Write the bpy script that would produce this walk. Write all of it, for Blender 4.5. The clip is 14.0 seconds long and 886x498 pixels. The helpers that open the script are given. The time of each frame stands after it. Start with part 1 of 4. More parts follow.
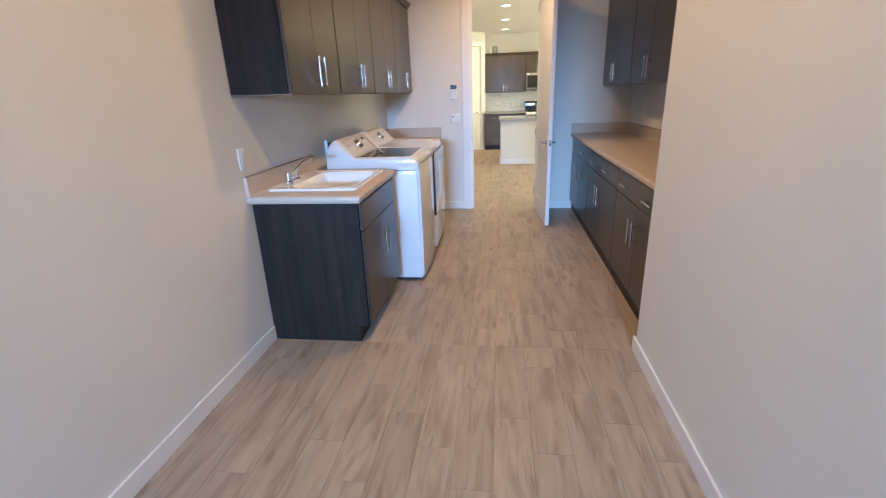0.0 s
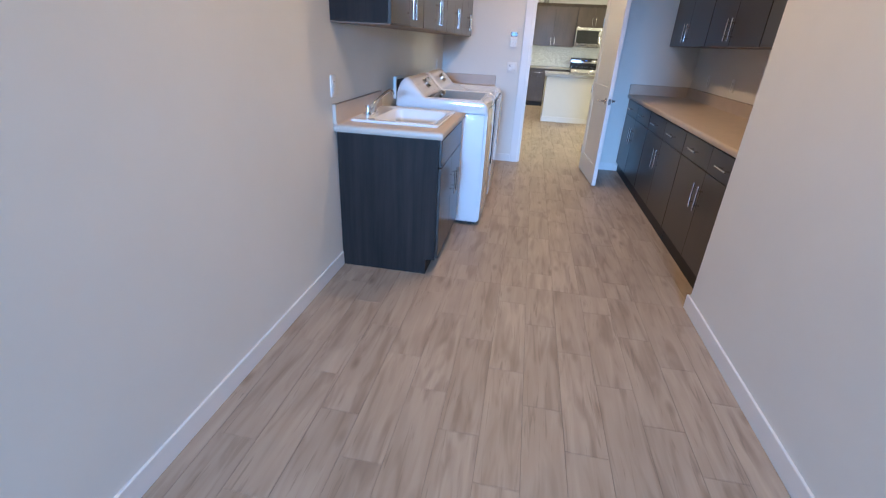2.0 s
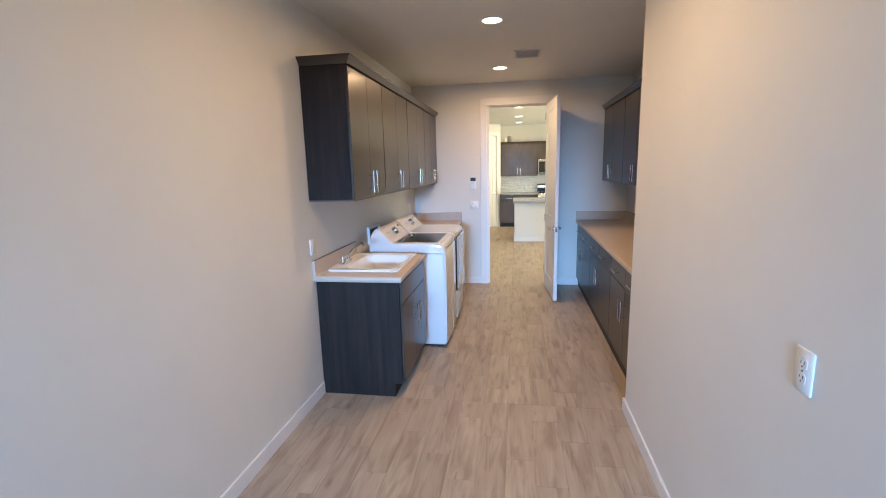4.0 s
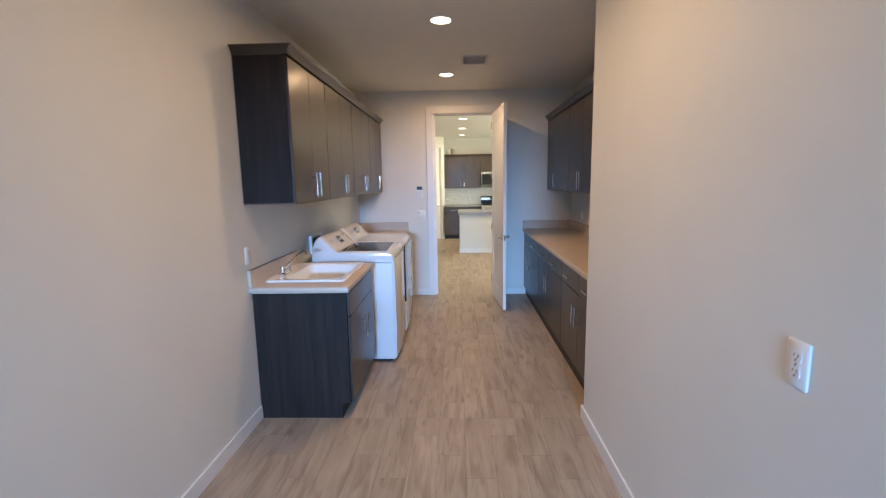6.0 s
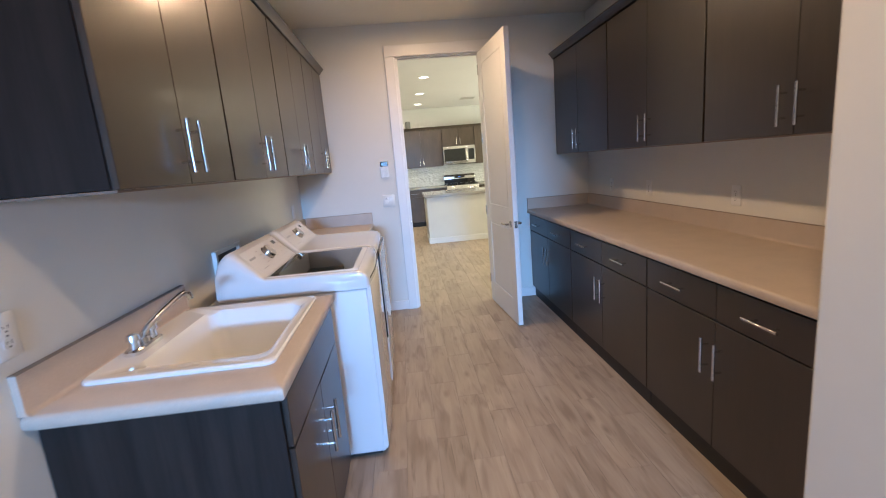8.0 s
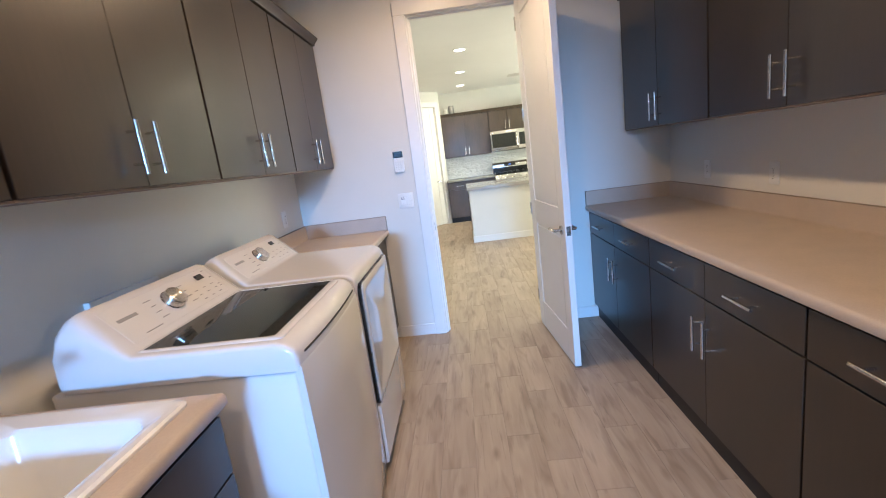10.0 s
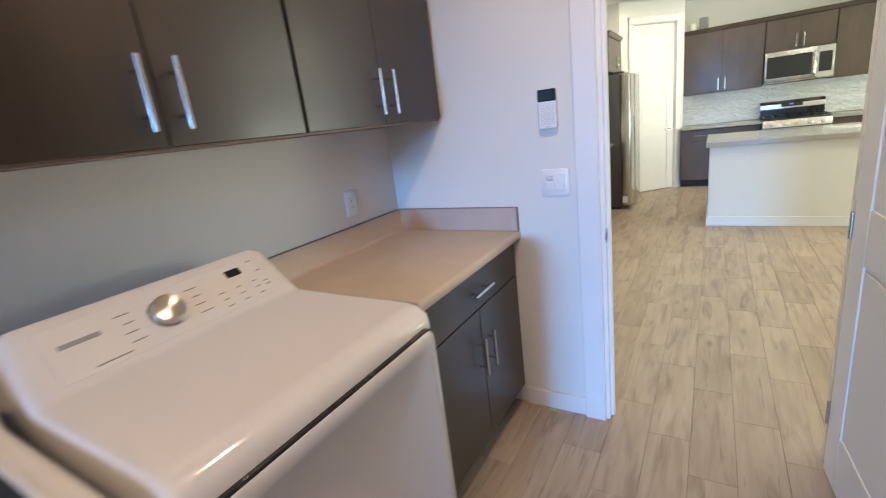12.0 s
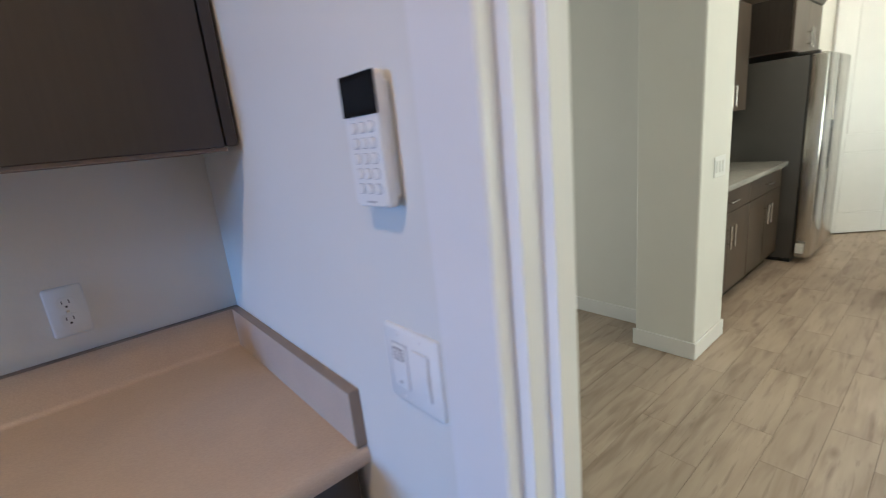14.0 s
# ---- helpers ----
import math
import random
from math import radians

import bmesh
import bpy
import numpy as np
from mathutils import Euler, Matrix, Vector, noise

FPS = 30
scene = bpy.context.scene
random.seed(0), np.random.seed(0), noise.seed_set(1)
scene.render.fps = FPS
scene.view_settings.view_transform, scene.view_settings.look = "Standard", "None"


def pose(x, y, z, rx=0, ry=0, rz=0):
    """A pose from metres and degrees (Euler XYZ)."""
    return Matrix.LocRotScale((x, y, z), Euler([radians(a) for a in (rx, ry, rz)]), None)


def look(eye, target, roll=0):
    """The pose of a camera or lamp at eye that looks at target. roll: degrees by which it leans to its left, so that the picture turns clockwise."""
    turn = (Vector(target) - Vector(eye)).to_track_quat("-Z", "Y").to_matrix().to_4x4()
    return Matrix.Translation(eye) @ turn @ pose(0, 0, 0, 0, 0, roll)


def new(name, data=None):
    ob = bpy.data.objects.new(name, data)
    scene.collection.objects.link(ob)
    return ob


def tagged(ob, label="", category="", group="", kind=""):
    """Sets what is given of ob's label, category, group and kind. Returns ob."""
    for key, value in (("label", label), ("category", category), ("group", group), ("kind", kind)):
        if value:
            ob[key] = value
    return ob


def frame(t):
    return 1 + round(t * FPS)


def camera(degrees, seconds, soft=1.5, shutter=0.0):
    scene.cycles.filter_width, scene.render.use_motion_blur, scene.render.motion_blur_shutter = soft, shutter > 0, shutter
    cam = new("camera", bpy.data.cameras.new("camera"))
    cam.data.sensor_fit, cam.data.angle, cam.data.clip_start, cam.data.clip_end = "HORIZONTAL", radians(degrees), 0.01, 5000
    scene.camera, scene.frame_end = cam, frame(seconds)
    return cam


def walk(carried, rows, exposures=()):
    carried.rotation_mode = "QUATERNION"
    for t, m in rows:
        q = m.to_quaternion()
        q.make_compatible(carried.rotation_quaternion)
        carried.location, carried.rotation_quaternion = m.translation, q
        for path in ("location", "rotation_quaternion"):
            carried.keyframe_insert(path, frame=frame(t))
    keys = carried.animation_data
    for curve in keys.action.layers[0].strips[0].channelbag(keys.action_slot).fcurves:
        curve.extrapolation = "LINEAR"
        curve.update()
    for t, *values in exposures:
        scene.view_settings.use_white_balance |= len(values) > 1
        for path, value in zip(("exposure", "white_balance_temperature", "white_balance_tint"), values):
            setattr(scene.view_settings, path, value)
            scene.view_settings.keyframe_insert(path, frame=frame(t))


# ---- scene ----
cam = camera(89.5, 14.0, soft=1.0, shutter=0.3)
PATH = [
    (0, (0.178, 0.23, 1.421), (-0.076, 2.101, 0.762), -2.2),
    (0.3, (0.091, 0.234, 1.424), (0.018, 2.122, 0.767), -2.4),
    (0.5, (0.083, 0.265, 1.423), (0.119, 2.154, 0.769), -0.6),
    (0.8, (0.053, 0.42, 1.408), (0.093, 2.322, 0.792), -1.7),
    (1, (0.058, 0.511, 1.426), (0.067, 2.416, 0.816), -3.4),
    (1.3, (0.036, 0.506, 1.428), (0.007, 2.419, 0.843), -6.3),
    (1.5, (0.022, 0.383, 1.423), (-0.073, 2.29, 0.828), -7.2),
    (1.8, (-0.132, 0.179, 1.374), (-0.365, 2.012, 0.609), 1.5),
    (2, (-0.139, 0.039, 1.381), (-0.432, 1.828, 0.535), 3.0),
    (2.3, (-0.07, -0.052, 1.355), (-0.381, 1.665, 0.377), 2.3),
    (2.5, (0.065, -0.13, 1.386), (-0.294, 1.509, 0.299), 1.5),
    (2.8, (0.164, -0.163, 1.493), (-0.194, 1.552, 0.529), -1.4),
    (3, (0.221, -0.251, 1.595), (-0.146, 1.556, 0.82), -3.3),
    (3.3, (0.205, -0.339, 1.648), (-0.121, 1.585, 1.212), -2.9),
    (3.5, (0.208, -0.397, 1.653), (-0.135, 1.535, 1.265), -2.1),
    (5.8, (0.152, -0.342, 1.608), (0.025, 1.638, 1.356), 0.6),
    (6, (0.125, -0.242, 1.567), (0.058, 1.734, 1.268), -1.0),
    (6.5, (0.033, 0.144, 1.519), (0.01, 2.107, 1.14), -6.1),
    (7, (-0.152, 0.6, 1.495), (-0.151, 2.567, 1.131), -3.7),
    (7.2, (-0.224, 0.758, 1.471), (-0.123, 2.713, 1.06), -4.3),
    (9.3, (-0.039, 2.109, 1.438), (0.125, 4.079, 1.135), -5.1),
    (9.5, (0.041, 2.137, 1.457), (0.053, 4.112, 1.145), -5.7),
    (10, (0.084, 2.357, 1.418), (-0.038, 4.314, 1.019), -7.5),
    (10.5, (0.173, 2.721, 1.457), (0.082, 4.669, 1.013), -6.1),
    (11, (0.264, 3.161, 1.424), (-0.181, 5.053, 0.954), -7.7),
    (11.2, (0.233, 3.329, 1.446), (-0.533, 5.102, 0.927), -7.8),
    (11.5, (0.229, 3.509, 1.392), (-0.861, 5.108, 0.885), -7.0),
    (11.8, (0.196, 3.81, 1.423), (-0.855, 5.421, 0.878), -5.6),
    (12, (0.198, 3.984, 1.421), (-0.825, 5.618, 0.887), -7.3),
    (12.3, (0.205, 4.298, 1.373), (-0.73, 5.972, 0.803), -7.0),
    (12.5, (0.186, 4.478, 1.396), (-0.805, 6.111, 0.801), -7.6),
    (12.8, (0.125, 4.685, 1.418), (-1.086, 6.173, 0.852), -9.1),
    (13, (0.047, 4.849, 1.415), (-1.334, 6.215, 0.939), -7.7),
    (13.3, (0.01, 5.109, 1.48), (-1.387, 6.438, 0.952), -7.6),
    (13.5, (0.01, 5.228, 1.46), (-1.332, 6.624, 0.957), -6.7),
    (14, (0.083, 5.551, 1.428), (-1.408, 6.789, 0.934), -5.9),
]
walk(cam, [(t, look(eye, target, roll)) for t, eye, target, roll in PATH],
     exposures=[(0.0, -0.62, 6430, 6), (1.0, -0.72, 5820, 5), (2.0, -0.67, 5690, 5), (2.5, -0.62, 5840, 5), (3.0, -0.40, 6120, 5), (3.5, -0.46, 6320, 5), (5.8, -0.82, 6250, 6), (7.2, -0.79, 6050, 6),
                (9.5, -0.37, 5590, 4), (11.0, -0.49, 5570, 4), (11.5, -0.57, 5570, 4), (12.5, -0.65, 5200, 4), (13.0, -0.73, 5290, 4), (13.5, -0.71, 5220, 4), (14.0, -0.97, 5220, 4)])

# ---- world, lights ----
world = bpy.data.worlds.new("sky")
scene.world = world
world.use_nodes = True
wn = world.node_tree
sky = wn.nodes.new("ShaderNodeTexSky")
sky.sky_type = "NISHITA"
sky.sun_disc = False
sky.sun_elevation, sky.sun_rotation = radians(38), radians(200)
wn.nodes["Background"].inputs["Strength"].default_value = 0.12
wn.links.new(sky.outputs["Color"], wn.nodes["Background"].inputs["Color"])

CAN_WATTS, KITCHEN_CAN_WATTS, HALL_SKY_WATTS, GREAT_SKY_WATTS = 26, 12, 2350, 460
CAN_COLOR, KITCHEN_CAN_COLOR = (1.0, 0.62, 0.34), (1.0, 0.76, 0.48)
HALL_SKY_COLOR, GREAT_SKY_COLOR = (0.26, 0.52, 1.0), (1.0, 0.93, 0.69)

sun_data = bpy.data.lights.new("sun", "SUN")
sun_data.energy, sun_data.angle, sun_data.color = 3.0, radians(0.5), (1.0, 0.95, 0.88)
sun = new("sun", sun_data)
sun.matrix_world = pose(0, 0, 20, 52, 0, 200)


def area_lamp(name, x, y, z, rx, ry, rz, sx, sy, watts, color, shape="RECTANGLE", spread=180):
    data = bpy.data.lights.new(name, "AREA")
    data.shape, data.size, data.size_y, data.energy, data.color = shape, sx, sy, watts, color
    data.spread = radians(spread)
    ob = new(name, data)
    ob.matrix_world = pose(x, y, z, rx, ry, rz)
    return ob


# daylight at the open back door of the hall and at the great room's patio door
area_lamp("back_door_sky", -0.15, -8.0, 2.27, 84, 0, 0, 1.7, 0.55, HALL_SKY_WATTS, HALL_SKY_COLOR)
area_lamp("patio_door_sky", 5.40, 9.6, 1.25, 138, 0, 90, 3.4, 2.2, GREAT_SKY_WATTS, GREAT_SKY_COLOR)
# Added fill lamp out of view, brightens the side passage.
area_lamp("passage_door_sky", -4.08, 7.2, 1.05, 90, 0, -90, 1.36, 2.0, 32, (1.0, 0.91, 0.74))

# ---- materials ----
def nodes_of(name):
    m = bpy.data.materials.new(name)
    m.use_nodes = True
    return m, m.node_tree.nodes, m.node_tree.links, m.node_tree.nodes["Principled BSDF"]


def put(ns, kind, **values):
    n = ns.new(kind)
    for key, value in values.items():
        if key in n.inputs:
            n.inputs[key].default_value = value
    return n


def ramp(ns, *stops):
    n = ns.new("ShaderNodeValToRGB")
    e = n.color_ramp.elements
    while len(e) < len(stops):
        e.new(0.5)
    for el, (at, col) in zip(e, stops):
        el.position, el.color = at, (*col, 1)
    return n


def mix(ns, ls, kind, fac, a, b):
    n = ns.new("ShaderNodeMix")
    n.data_type, n.blend_type = "RGBA", kind
    for sock, v in ((n.inputs[0], fac), (n.inputs[6], a), (n.inputs[7], b)):
        if isinstance(v, bpy.types.NodeSocket):
            ls.new(v, sock)
        else:
            sock.default_value = v if isinstance(v, (int, float)) else (*v, 1)
    return n.outputs[2]


def bump(ns, ls, height, strength, distance, bsdf):
    b = put(ns, "ShaderNodeBump", Strength=strength, Distance=distance)
    ls.new(height, b.inputs["Height"])
    ls.new(b.outputs["Normal"], bsdf.inputs["Normal"])


def scaled_place(ns, ls, scale):
    g = ns.new("ShaderNodeNewGeometry")
    v = ns.new("ShaderNodeVectorMath")
    v.operation = "MULTIPLY"
    v.inputs[1].default_value = scale
    ls.new(g.outputs["Position"], v.inputs[0])
    return v.outputs[0]


def plain(name, color, rough=0.5, metal=0.0, vary=0.06, scale=6.0, bumps=0.0, bump_scale=180.0, coat=0.0, rough_vary=0.06):
    """A surface of one colour with faint stains at one scale and fine relief at another."""
    m, ns, ls, bsdf = nodes_of(name)
    place = scaled_place(ns, ls, (1, 1, 1))
    big = put(ns, "ShaderNodeTexNoise", Scale=scale, Detail=5.0, Roughness=0.6)
    ls.new(place, big.inputs["Vector"])
    r = ramp(ns, (0.25, [c * (1 - vary) for c in color]), (0.75, [min(1, c * (1 + vary)) for c in color]))
    ls.new(big.outputs["Fac"], r.inputs[0])
    ls.new(r.outputs[0], bsdf.inputs["Base Color"])
    rr = put(ns, "ShaderNodeMapRange")
    rr.inputs["To Min"].default_value, rr.inputs["To Max"].default_value = max(0.02, rough - rough_vary), min(1, rough + rough_vary)
    ls.new(big.outputs["Fac"], rr.inputs["Value"])
    ls.new(rr.outputs[0], bsdf.inputs["Roughness"])
    bsdf.inputs["Metallic"].default_value = metal
    bsdf.inputs["Coat Weight"].default_value = coat
    bsdf.inputs["Coat Roughness"].default_value = 0.05
    if bumps:
        fine = put(ns, "ShaderNodeTexNoise", Scale=bump_scale, Detail=3.0)
        ls.new(place, fine.inputs["Vector"])
        bump(ns, ls, fine.outputs["Fac"], bumps, 0.002, bsdf)
    return m


def cabinet_wood(name, dark, light, gloss=0.22, rough=0.37, across=55):
    """Dark stained flat-panel wood: fine straight grain with broad cloudy stain."""
    m, ns, ls, bsdf = nodes_of(name)
    scale = (across, across, across / 18)
    grain = put(ns, "ShaderNodeTexNoise", Scale=1.6, Detail=7.0, Roughness=0.65, Distortion=0.25)
    ls.new(scaled_place(ns, ls, scale), grain.inputs["Vector"])
    cloud = put(ns, "ShaderNodeTexNoise", Scale=5.0, Detail=4.0)
    ls.new(scaled_place(ns, ls, (1, 1, 0.5)), cloud.inputs["Vector"])
    r = ramp(ns, (0.3, dark), (0.72, light))
    ls.new(grain.outputs["Fac"], r.inputs[0])
    c2 = ramp(ns, (0.3, (0.82, 0.82, 0.82)), (0.75, (1.15, 1.13, 1.1)))
    ls.new(cloud.outputs["Fac"], c2.inputs[0])
    col = mix(ns, ls, "MULTIPLY", 1.0, r.outputs[0], c2.outputs[0])
    ls.new(col, bsdf.inputs["Base Color"])
    rr = put(ns, "ShaderNodeMapRange")
    rr.inputs["To Min"].default_value, rr.inputs["To Max"].default_value = rough - 0.03, rough + 0.04
    ls.new(grain.outputs["Fac"], rr.inputs["Value"])
    ls.new(rr.outputs[0], bsdf.inputs["Roughness"])
    bsdf.inputs["Coat Weight"].default_value, bsdf.inputs["Coat Roughness"].default_value = gloss, 0.17
    bsdf.inputs["Specular IOR Level"].default_value = 0.15 + 2.0 * gloss
    bump(ns, ls, grain.outputs["Fac"], 0.008, 0.0004, bsdf)
    return m


def plank_material():
    """Wood-look porcelain: pale tan-grey with brown smears and knots along the plank, another cut of the print on each."""
    m, ns, ls, bsdf = nodes_of("wood_look_tile")
    info, geo = ns.new("ShaderNodeObjectInfo"), ns.new("ShaderNodeNewGeometry")
    add = ns.new("ShaderNodeMath")
    add.operation = "ADD"
    ls.new(info.outputs["Random"], add.inputs[0])
    ls.new(geo.outputs["Random Per Island"], add.inputs[1])
    frac = ns.new("ShaderNodeMath")
    frac.operation = "FRACT"
    ls.new(add.outputs[0], frac.inputs[0])
    shift = put(ns, "ShaderNodeCombineXYZ")
    for n, k in enumerate((37.0, 61.0, 19.0)):
        mul = ns.new("ShaderNodeMath")
        mul.operation = "MULTIPLY"
        mul.inputs[1].default_value = k
        ls.new(frac.outputs[0], mul.inputs[0])
        ls.new(mul.outputs[0], shift.inputs[n])

    def cut(scale):
        v = ns.new("ShaderNodeVectorMath")
        v.operation = "MULTIPLY_ADD"
        v.inputs[1].default_value = scale
        ls.new(geo.outputs["Position"], v.inputs[0])
        ls.new(shift.outputs[0], v.inputs[2])
        return v.outputs[0]

    grain = put(ns, "ShaderNodeTexNoise", Scale=1.0, Detail=4.0, Roughness=0.5, Distortion=0.6)
    ls.new(cut((24, 2.4, 1)), grain.inputs["Vector"])
    smear = put(ns, "ShaderNodeTexNoise", Scale=1.0, Detail=2.0, Roughness=0.5, Distortion=0.7)
    ls.new(cut((17, 2.5, 1)), smear.inputs["Vector"])
    cloud = put(ns, "ShaderNodeTexNoise", Scale=1.0, Detail=2.0)
    ls.new(cut((4, 2.2, 1)), cloud.inputs["Vector"])
    base = ramp(ns, (0.3, (0.362, 0.288, 0.217)), (0.7, (0.442, 0.366, 0.286)))
    ls.new(grain.outputs["Fac"], base.inputs[0])
    sm = ramp(ns, (0.50, (0, 0, 0)), (0.70, (1, 1, 1)))
    ls.new(smear.outputs["Fac"], sm.inputs[0])
    soft = ns.new("ShaderNodeMath")
    soft.operation = "MULTIPLY"
    soft.inputs[1].default_value = 0.48
    ls.new(sm.outputs[0], soft.inputs[0])
    col = mix(ns, ls, "MIX", soft.outputs[0], base.outputs[0], (0.180, 0.128, 0.092))
    streak = put(ns, "ShaderNodeTexNoise", Scale=1.0, Detail=3.0, Roughness=0.55, Distortion=0.9)
    ls.new(cut((52, 3.2, 1)), streak.inputs["Vector"])
    st = ramp(ns, (0.60, (0, 0, 0)), (0.72, (0.42, 0.42, 0.42)))
    ls.new(streak.outputs["Fac"], st.inputs[0])
    col = mix(ns, ls, "MIX", st.outputs[0], col, (0.140, 0.100, 0.075))
    knot = put(ns, "ShaderNodeTexVoronoi", Scale=1.0, Randomness=1.0)
    ls.new(cut((6.5, 2.4, 1)), knot.inputs["Vector"])
    kr = ramp(ns, (0.03, (0.55, 0.55, 0.55)), (0.15, (0, 0, 0)))
    ls.new(knot.outputs["Distance"], kr.inputs[0])
    col = mix(ns, ls, "MIX", kr.outputs[0], col, (0.150, 0.104, 0.070))
    tone = ramp(ns, (0.0, (0.93, 0.92, 0.92)), (1.0, (1.07, 1.07, 1.07)))
    ls.new(frac.outputs[0], tone.inputs[0])
    col = mix(ns, ls, "MULTIPLY", 1.0, col, tone.outputs[0])
    ct = ramp(ns, (0.3, (0.92, 0.91, 0.90)), (0.7, (1.05, 1.05, 1.05)))
    ls.new(cloud.outputs["Fac"], ct.inputs[0])
    col = mix(ns, ls, "MULTIPLY", 1.0, col, ct.outputs[0])
    ls.new(col, bsdf.inputs["Base Color"])
    rr = put(ns, "ShaderNodeMapRange")
    rr.inputs["To Min"].default_value, rr.inputs["To Max"].default_value = 0.40, 0.56
    ls.new(grain.outputs["Fac"], rr.inputs["Value"])
    ls.new(rr.outputs[0], bsdf.inputs["Roughness"])
    bump(ns, ls, grain.outputs["Fac"], 0.10, 0.001, bsdf)
    return m


def laminate():
    m, ns, ls, bsdf = nodes_of("beige_laminate")
    speck = put(ns, "ShaderNodeTexNoise", Scale=330.0, Detail=2.0)
    ls.new(scaled_place(ns, ls, (1, 1, 1)), speck.inputs["Vector"])
    cloud = put(ns, "ShaderNodeTexNoise", Scale=9.0, Detail=5.0)
    ls.new(scaled_place(ns, ls, (1, 1, 1)), cloud.inputs["Vector"])
    r = ramp(ns, (0.35, (0.475, 0.395, 0.325)), (0.65, (0.525, 0.440, 0.365)))
    ls.new(speck.outputs["Fac"], r.inputs[0])
    c2 = ramp(ns, (0.3, (0.95, 0.95, 0.95)), (0.7, (1.04, 1.04, 1.03)))
    ls.new(cloud.outputs["Fac"], c2.inputs[0])
    ls.new(mix(ns, ls, "MULTIPLY", 1.0, r.outputs[0], c2.outputs[0]), bsdf.inputs["Base Color"])
    bsdf.inputs["Roughness"].default_value = 0.42
    bump(ns, ls, speck.outputs["Fac"], 0.05, 0.0006, bsdf)
    return m


def wavy_tile():
    m, ns, ls, bsdf = nodes_of("wavy_white_tile")
    info = ns.new("ShaderNodeObjectInfo")
    w = put(ns, "ShaderNodeTexNoise", Scale=16.0, Detail=1.0, Distortion=0.6)
    w.noise_dimensions = "4D"
    ls.new(scaled_place(ns, ls, (0.7, 1, 1.6)), w.inputs["Vector"])
    ls.new(info.outputs["Random"], w.inputs["W"])
    r = ramp(ns, (0.2, (0.76, 0.76, 0.74)), (0.8, (0.82, 0.82, 0.80)))
    ls.new(info.outputs["Random"], r.inputs[0])
    ls.new(r.outputs[0], bsdf.inputs["Base Color"])
    bsdf.inputs["Roughness"].default_value = 0.06
    bump(ns, ls, w.outputs["Fac"], 1.0, 0.045, bsdf)
    return m


def glowing(name, color, strength, base=0.8):
    m, ns, ls, bsdf = nodes_of(name)
    bsdf.inputs["Base Color"].default_value = (base, base, base, 1)
    bsdf.inputs["Roughness"].default_value = 0.12
    bsdf.inputs["Emission Color"].default_value = (*color, 1)
    bsdf.inputs["Emission Strength"].default_value = strength
    return m


def tinted_glass(name, color, clear):
    """Dark glass that lets a share of the light through."""
    m, ns, ls, bsdf = nodes_of(name)
    bsdf.inputs["Base Color"].default_value = (*color, 1)
    bsdf.inputs["Roughness"].default_value = 0.03
    bsdf.inputs["Transmission Weight"].default_value = clear
    bsdf.inputs["IOR"].default_value = 1.45
    return m


WALL = plain("greige_wall_paint", (0.735, 0.723, 0.675), 0.62, vary=0.025, scale=2.5, bumps=0.11, bump_scale=95)
CEIL = plain("ceiling_paint", (0.83, 0.80, 0.72), 0.8, vary=0.02, scale=2.0, bumps=0.25, bump_scale=80)
KCEIL = plain("kitchen_ceiling_paint", (0.85, 0.84, 0.82), 0.8, vary=0.02, scale=2.0, bumps=0.2, bump_scale=80)
TRIM = plain("white_trim_paint", (0.78, 0.77, 0.75), 0.36, vary=0.02, scale=5, bumps=0.04, bump_scale=60)
WOOD = cabinet_wood("dark_stained_wood", (0.0225, 0.0149, 0.0102), (0.0312, 0.0210, 0.0146), 0.25)
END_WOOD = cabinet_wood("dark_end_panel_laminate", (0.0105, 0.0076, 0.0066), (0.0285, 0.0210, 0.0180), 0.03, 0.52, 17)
# Kitchen cabinet bodies: darker copy of KWOOD, shade put into the colour.
KWOOD_SHADE = cabinet_wood("greybrown_wood_in_shade", (0.030, 0.0240, 0.0200), (0.043, 0.0340, 0.0285), 0.05, 0.50)
KWOOD = cabinet_wood("greybrown_stained_wood", (0.083, 0.063, 0.047), (0.103, 0.079, 0.060), 0.10)
UNDERSIDE = plain("brown_cabinet_bottom", (0.17, 0.122, 0.092), 0.5, vary=0.06)
TOE = plain("black_toe_kick", (0.020, 0.018, 0.017), 0.6)
COUNTER = laminate()
QUARTZ = plain("grey_quartz", (0.36, 0.345, 0.315), 0.16, vary=0.12, scale=60, bumps=0.02)
PLANK = plank_material()
GROUT = plain("grey_brown_grout", (0.285, 0.230, 0.178), 0.85, vary=0.12, scale=30, bumps=0.3)
ENAMEL = plain("white_enamel", (0.69, 0.685, 0.69), 0.09, vary=0.008, coat=0.6, rough_vary=0.0)
BODY = plain("white_painted_steel", (0.68, 0.677, 0.685), 0.42, vary=0.008, coat=0.1, rough_vary=0.02)
SINK = plain("white_sink_acrylic", (0.78, 0.78, 0.77), 0.14, vary=0.01, coat=0.5, rough_vary=0.0)
PLASTIC = plain("white_plastic", (0.80, 0.80, 0.78), 0.32, vary=0.015)
CHROME = plain("chrome", (0.82, 0.82, 0.83), 0.10, metal=1.0, vary=0.03, scale=30, rough_vary=0.04)
NICKEL = plain("brushed_nickel", (0.60, 0.58, 0.56), 0.24, metal=1.0, vary=0.05, scale=60)
STEEL = plain("stainless_steel", (0.60, 0.58, 0.55), 0.24, metal=1.0, vary=0.05, scale=12)
FRIDGE_SIDE = plain("grey_fridge_side", (0.066, 0.062, 0.058), 0.42, vary=0.05)
BLACK = plain("black_plastic", (0.012, 0.012, 0.013), 0.28, vary=0.1)
